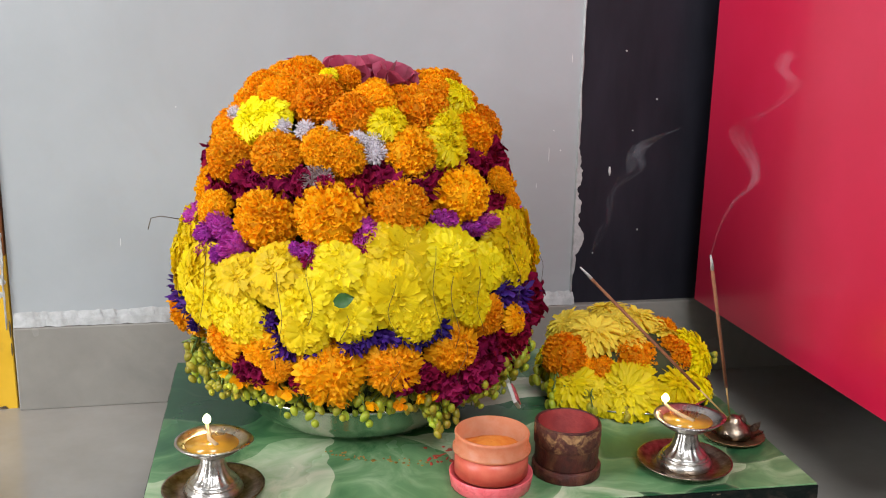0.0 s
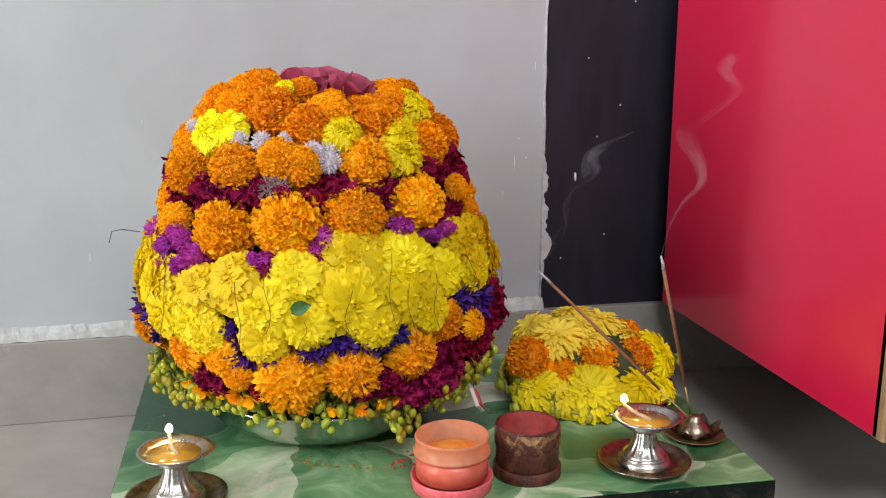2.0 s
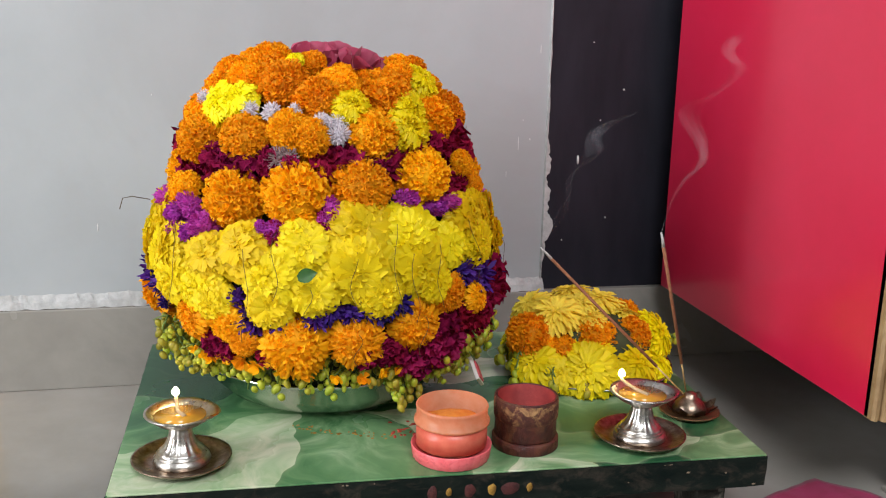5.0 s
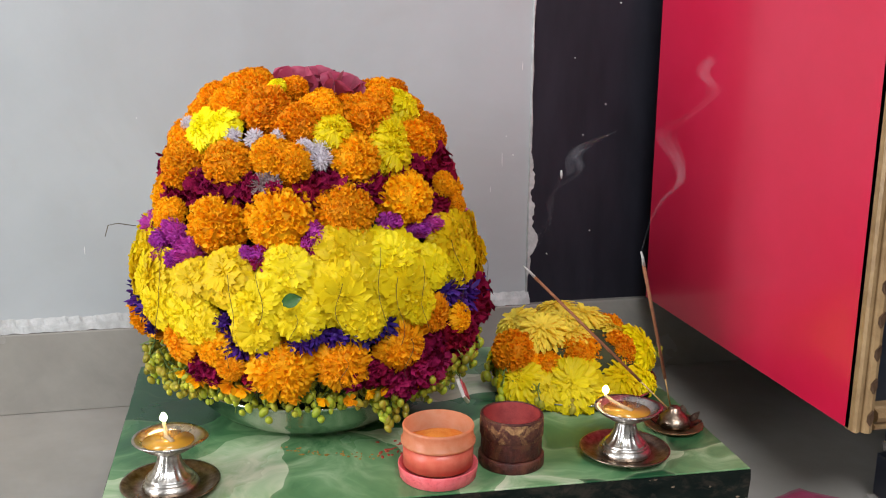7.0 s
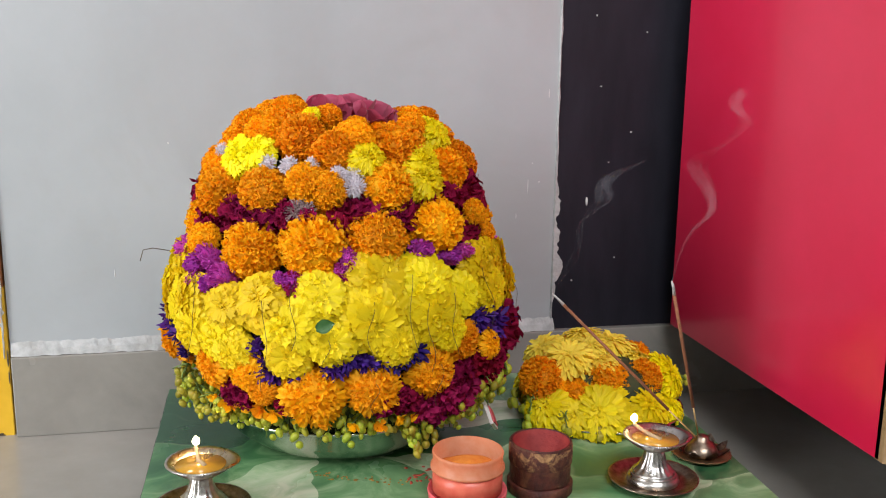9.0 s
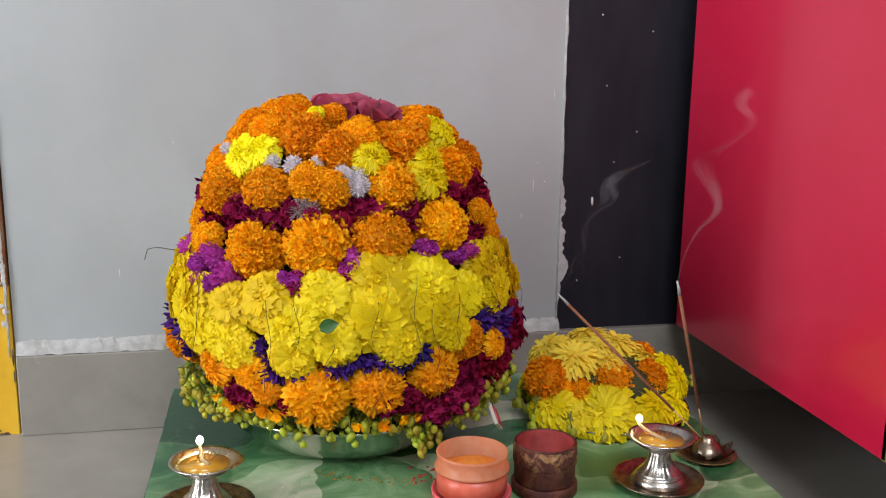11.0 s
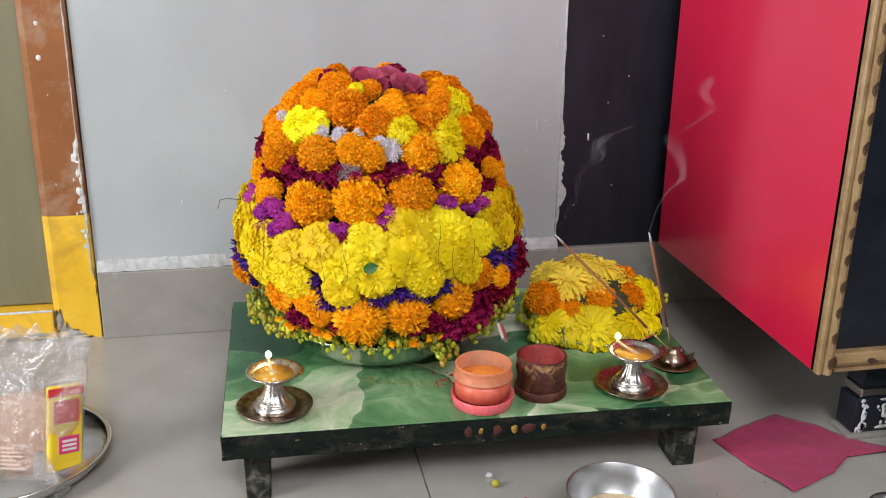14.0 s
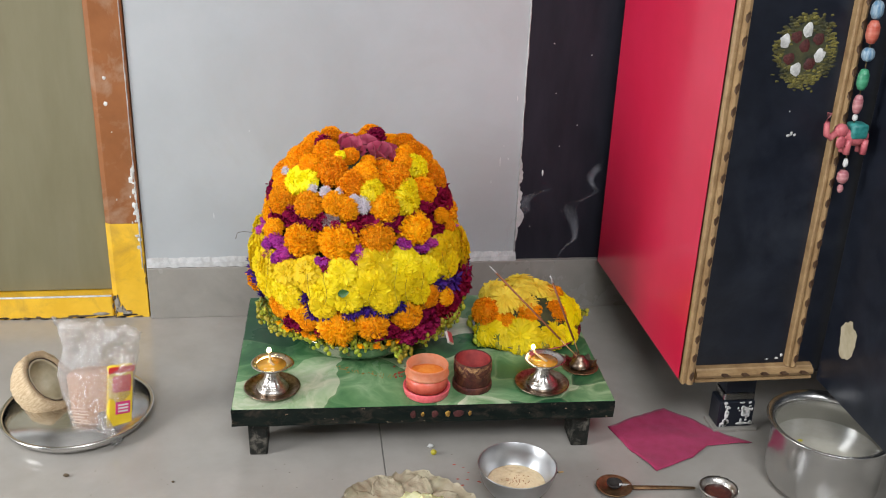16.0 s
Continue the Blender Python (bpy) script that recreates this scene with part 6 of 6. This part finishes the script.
for i in range(3):
    part("print_bar", box(-0.003, 0.011, -0.0068, -0.0064, 0.021 + i * 0.0045, 0.0235 + i * 0.0045), CARD_WHITE, packet, "white printed bar", False)
for i in range(6):
    bar = part("print_bar", box(-0.018 + 0.003 * (i % 2), 0.012 - 0.004 * (i % 3), -0.0006, 0.0, 0.0, 0.0016), FADED_PRINT, bag, "faded printed bar", False)
    bar.matrix_basis = pose(-0.014, -0.0365 - 0.0006 * i, 0.018 + i * 0.0055, -4, 0, -6)
bm = bmesh.new()
for k, (a, b) in enumerate((((0.012, -0.03, 0.035), (0.02, -0.045, -0.001)), ((0.015, -0.031, 0.035), (0.044, -0.058, -0.0005)))):
    tube([a, tuple((Vector(a) + Vector(b)) / 2 + Vector((0, -0.006, 0))), b], 0.0045, 6, bm, 2.2)
part("knot", bm, FILM, bag, "twisted knotted corner of film")

# ---- things on the floor, in front ----
pan = thing("flour_bowl", pose(0.332, 0.608, 0), "small steel bowl half full of cream flour", "bowl")
part("shell", lathe([(0, 0.0005), (0.014, 0.001), (0.027, 0.005), (0.038, 0.013), (0.0465, 0.025), (0.0515, 0.038), (0.0545, 0.0505), (0.0555, 0.0515), (0.0545, 0.0525), (0.0535, 0.0515), (0.05, 0.038), (0.045, 0.0265), (0.037, 0.0155), (0.026, 0.0075), (0, 0.003)], 64), BRUSHED, pan)
part("flour", lathe([(0, 0.008), (0.03, 0.0112), (0.0418, 0.0215), (0.039, 0.0225), (0.028, 0.0245), (0.014, 0.027), (0, 0.0275)], 40, wobble=0.05), FLOUR, pan, "heap of cream flour")
bm = bmesh.new()
for i in range(34):
    floor_daub(bm, random.gauss(0, 0.009), random.gauss(0, 0.007), random.uniform(0.0007, 0.0016), random.uniform(0.0005, 0.001), 0.0268, i, 0.0012, 6, random.uniform(0, 3))
part("crumbs", bm, BROWN_SUGAR, pan, "brown crumbs on the flour")
match = thing("burnt_match", pose(0.4, 0.652, 0.002, 0, 0, 6), "burnt black matchstick on the floor", "matchstick")
part("splint", box(-0.012, 0.006, -0.0009, 0.0009, -0.001, 0.0008, 0.0003), CHAR, match, "", False)
part("end", box(0.0062, 0.014, -0.0009, 0.0009, -0.001, 0.0008, 0.0003), BAMBOO, match, "unburnt end", False)


def leaf_plate(r, seed, wave):
    bm = bmesh.new()
    n, m = 140, 26
    layers = []
    for side in (0, 1):
        rings = []
        for j in range(m + 1):
            s = j / m
            ring = []
            for k in range(n):
                a = 2 * math.pi * k / n
                edge = 1 + 0.17 * noise.noise(Vector((math.cos(a) * 2.2, math.sin(a) * 2.2, seed))) + 0.08 * noise.noise(Vector((math.cos(a) * 9, math.sin(a) * 9, seed)))
                q = r * max(0.01, s) * edge
                h = 0.002 + s ** 3 * 0.012 + s * wave * (abs(noise.noise(Vector((math.cos(a) * q * 55, math.sin(a) * q * 55, seed)))) * 1.6 + 0.5 * noise.noise(Vector((math.cos(a) * q * 170, math.sin(a) * q * 170, seed))) + 0.15)
                ring.append(bm.verts.new((q * math.cos(a), q * math.sin(a), max(0.0008, h) + side * 0.0009)))
            rings.append(ring)
        for lo, hi in zip(rings, rings[1:]):
            for k in range(n):
                f = (lo[k], lo[(k + 1) % n], hi[(k + 1) % n], hi[k])
                bm.faces.new(f if side else f[::-1])
        layers.append(rings[-1])
    for k in range(n):
        bm.faces.new((layers[0][k], layers[0][(k + 1) % n], layers[1][(k + 1) % n], layers[1][k]))
    return bm


def dry_leaf(seed, length, width):
    """One crumpled leaf from the origin along +x."""
    bm = bmesh.new()
    layers = []
    for side in (0, 1):
        rows = []
        for i in range(17):
            t = i / 16
            w = width * math.sin(math.pi * min(1, 0.06 + 0.94 * t)) ** 0.6 * (1 + 0.14 * noise.noise(Vector((t * 9, seed, 1)))) if t < 1 else 0.004
            row = []
            for k in range(-6, 7):
                u = k / 6
                x, y = length * t + 0.004 * noise.noise(Vector((u * 4, seed, t * 3))), w * u
                h = 0.016 * t * t + 0.010 * abs(noise.noise(Vector((x * 45, y * 45, seed)))) + 0.005 * noise.noise(Vector((x * 130, y * 130, seed))) + 0.006 * u * u * t
                row.append(bm.verts.new((x, y, max(0.0006, 0.002 + h) + side * 0.0008)))
            rows.append(row)
        for p, q in zip(rows, rows[1:]):
            for k in range(12):
                f = (p[k], q[k], q[k + 1], p[k + 1])
                bm.faces.new(f if side else f[::-1])
        layers.append(rows)
    lo, hi = layers
    rim = [r[0] for r in lo] + lo[-1][1:] + [r[-1] for r in lo[::-1]][1:] + lo[0][-2:0:-1]
    top = [r[0] for r in hi] + hi[-1][1:] + [r[-1] for r in hi[::-1]][1:] + hi[0][-2:0:-1]
    for k in range(len(rim)):
        m = (k + 1) % len(rim)
        bm.faces.new((rim[k], rim[m], top[m], top[k]))
    return bm


LEAVES = [mesh_of("leaf", dry_leaf(3.0 + 5 * i, 1.0 * 0.1, 0.042), DRY_LEAF) for i in range(4)]


def leaf_dish(x, y, r, count, spin, label):
    dish = thing("leaf_plate", pose(x, y, 0), label, "leaf plate", "leaf plates")
    part("base", leaf_plate(r * 1.02, 2.0 + spin, 0.007), DRY_LEAF, dish, "pressed leaf base")
    rng = random.Random(count)
    for i in range(count):
        a = 2 * math.pi * i / count + spin
        k = r / 0.12 * rng.uniform(0.74, 0.86)
        share("leaf", LEAVES[i % 4], dish, Matrix.LocRotScale((0.028 * r / 0.1 * math.cos(a), 0.028 * r / 0.1 * math.sin(a), 0.0045 + 0.0009 * (i % 3)), Euler((rng.uniform(-0.08, 0.08), 0, a)), (k, k, k)))


leaf_dish(0.170, 0.566, 0.088, 8, 0.35, "dry stitched leaf plate holding cooked rice")
leaf_dish(0.03, 0.53, 0.068, 6, 0.9, "small crumpled dry leaf plate on the floor")


def grains(seed, n, rx, ry, h, length, thick):
    rng = random.Random(seed)
    bm = bmesh.new()
    for i in range(n):
        a, s = rng.uniform(0, 6.28), math.sqrt(rng.random())
        p = Vector((rx * s * math.cos(a), ry * s * math.sin(a), h * (1 - s ** 2.2) * (0.85 + 0.25 * noise.noise(Vector((s * 5 * math.cos(a), s * 5 * math.sin(a), seed))))))
        q = Euler((rng.uniform(-0.6, 0.6), rng.uniform(-0.6, 0.6), rng.uniform(0, 6.28))).to_matrix()
        made = bmesh.ops.create_icosphere(bm, subdivisions=1, radius=1)["verts"]
        for v in made:
            v.co = p + q @ Vector((v.co.x * length, v.co.y * thick, v.co.z * thick))
    return bm


rice = thing("rice_mound", pose(0.19, 0.548, 0.006), "mound of pale yellow cooked rice on the leaf plate", "rice")
part("mass", ball((0, 0, 0.002), (0.05, 0.042, 0.036), 4, None, 0.35, 4.0, 45), RICE, rice, "pale rice mass")
ob = part("rice", grains(3, 1100, 0.055, 0.047, 0.042, 0.0042, 0.0017), RICE, rice, "loose pale grains")
tagged(ob, kind="stuff")
leaf = part("curry_leaf", ball((0, 0, 0), (0.0075, 0.0014, 0.018), 2), LEAF, rice, "green curry leaf")
leaf.matrix_basis = pose(-0.004, -0.010, 0.044, 35, 18, 0)
yrice = thing("yellow_rice_mound", pose(0.117, 0.522, 0.006), "mound of bright yellow rice with peanuts", "rice")
part("mass", ball((0, 0, 0.002), (0.045, 0.04, 0.018), 4, None, 0.4, 9.0, 45), YELLOW_RICE, yrice, "yellow rice mass")
tagged(part("rice", grains(5, 900, 0.052, 0.047, 0.026, 0.004, 0.0017), YELLOW_RICE, yrice, "loose yellow grains"), kind="stuff")
for x, y, z in ((0.02, 0.012, 0.024), (0.035, 0.0, 0.02), (-0.01, 0.018, 0.022), (0.05, -0.005, 0.016)):
    part("peanut", ball((x, y, z), (0.005, 0.0042, 0.004), 2), PEANUT, yrice, "fried peanut")

spoon = thing("offering_spoon", pose(0.476, 0.606, 0), "old bronze spoon lamp with a long flat handle", "spoon")
part("bowl", lathe([(0, 0), (0.013, 0.0), (0.021, 0.004), (0.026, 0.009), (0.025, 0.0095), (0.02, 0.006), (0, 0.003)], 40), BRONZE, spoon, "round bronze bowl")
bm = tube([(0.019, -0.001, 0.0065), (0.05, -0.003, 0.006), (0.09, -0.006, 0.005), (0.118, -0.009, 0.004)], 0.0045, 10, None, 0.55)
for v in bm.verts:
    v.co.z = 0.0035 + (v.co.z - 0.005) * 0.5 + 0.0005
part("handle", bm, BRONZE, spoon, "long worn handle")
part("black_cup", lathe([(0, 0.0062), (0.006, 0.0065), (0.0105, 0.011), (0.0115, 0.0145), (0.0105, 0.0145), (0.006, 0.0095), (0, 0.009)], 30), CHAR, spoon, "small sooty cup")
part("wick", tube([(0.006, -0.004, 0.0125), (0.014, -0.006, 0.0135), (0.021, -0.004, 0.0125)], 0.0022, 8, None, 0.3), WHITE_PAINT, spoon, "white cotton wick")

cup = thing("footed_cup", pose(0.601, 0.541, 0), "small ribbed silver cup with dark red powder", "cup")
part("body", lathe([(0, 0), (0.015, 0), (0.0155, 0.003), (0.011, 0.007), (0.008, 0.0105), (0.0095, 0.014), (0.0175, 0.019), (0.02, 0.026), (0.0195, 0.033), (0.021, 0.039), (0.0265, 0.045), (0.0265, 0.0462), (0.0235, 0.0455), (0.0185, 0.039),
                    (0.017, 0.03), (0, 0.026)], 60, flute=0.05, flutes=20, flute_range=(0.016, 0.034)), SILVER, cup, "ribbed tarnished body")
part("powder", lathe([(0, 0.0265), (0.0172, 0.031), (0.0185, 0.0385), (0.01, 0.039), (0, 0.037)], 30, wobble=0.1), STAINED_JAR, cup, "dark red powder")

pot = thing("steel_pot", pose(0.785, 0.598, 0), "large wide-rimmed stainless steel pot of milky water", "pot")
part("shell", lathe([(0, 0.001), (0.068, 0.001), (0.076, 0.006), (0.0795, 0.02), (0.0795, 0.082), (0.0775, 0.092), (0.079, 0.098), (0.088, 0.103), (0.0895, 0.1045), (0.088, 0.1055), (0.078, 0.1005), (0.0755, 0.093), (0.0772, 0.08), (0.077, 0.01), (0, 0.006)], 72), POT_STEEL, pot)
part("water", lathe([(0, 0.06), (0.0765, 0.06), (0.0768, 0.0615), (0, 0.0615)], 60), WATER, pot, "milky water")
ob = part("floating_petal", ball((0, 0, 0.0622), (0.004, 0.003, 0.0012), 2), BUD, pot, "floating green bud")
ob.location = (-0.03, 0.02, 0)

cloth = tagged(part("cloth", wavy_sheet([(0.514, 0.764), (0.575, 0.79), (0.622, 0.808), (0.66, 0.77), (0.692, 0.73), (0.728, 0.702), (0.655, 0.70), (0.62, 0.672), (0.553, 0.643), (0.53, 0.70)], 0.0006, 0.001, 0.0035, 4.0, 10), CLOTH),
               "magenta cotton cloth lying folded on the floor", "cloth")

# crumbs and a fallen bud on the floor
bud = tagged(part("fallen_bud", ball((0, 0, 0.0045), (0.0048, 0.0044, 0.0046), 2), BUD), "fallen green flower bud on the floor", "bud")
bud.matrix_world = pose(0.229, 0.714, 0)
bit = tagged(part("cotton_bit", ball((0, 0, 0.003), (0.005, 0.003, 0.0032), 2, None, 0.5, 3), WHITE_PAINT), "scrap of white cotton on the floor", "scrap")
bit.matrix_world = pose(0.227, 0.733, 0)
for x, y, s in ((-0.297, 0.704, 0.004), (-0.147, 0.678, 0.0022)):
    c = tagged(part("crumb", ball((0, 0, s * 0.6), (s, s * 0.7, s * 0.6), 2, None, 0.5, x * 9), SPECK), "dark crumb on the floor tiles", "crumb", "crumbs")
    c.matrix_world = pose(x, y, 0)
bm = bmesh.new()
rng = random.Random(8)
for i in range(60):
    floor_daub(bm, rng.uniform(-0.35, 0.62), rng.uniform(0.52, 0.72), rng.uniform(0.0003, 0.0009), rng.uniform(0.0003, 0.0007), 0.0001, i, 0.0006, 6)
tagged(part("floor_crumbs", bm, SPECK), "fine dark crumbs scattered on the floor", "crumbs", kind="stuff")
bm = bmesh.new()
for i in range(16):
    floor_daub(bm, rng.gauss(0.285, 0.03), rng.gauss(0.65, 0.02), rng.uniform(0.0008, 0.003), rng.uniform(0.0006, 0.0018), 0.0001, i + 50, 0.0004, 7)
tagged(part("red_dust", bm, VERMILION), "red powder traces on the floor", "powder", kind="stuff")

# ---- floor tiles ----
SIZE, JOINT = 0.8, 0.0017
bm = box(-SIZE / 2 + JOINT / 2, SIZE / 2 - JOINT / 2, -SIZE / 2 + JOINT / 2, SIZE / 2 - JOINT / 2, -0.008, 0.0, 0.0008)
tile_mesh = mesh_of("tile", bm, TILE)
tile_mesh.polygons.foreach_set("use_smooth", [False] * len(tile_mesh.polygons))
for i in range(-3, 3):
    for j in range(-4, 2):
        x, y = 0.154 + (i + 0.5) * SIZE, 0.547 + (j + 0.5) * SIZE
        if X0 - 0.4 < x < X1 + 0.4 and Y0 - 0.4 < y < 1.8:
            share("tile", tile_mesh, floor, Matrix.Translation((x, y, 0)))
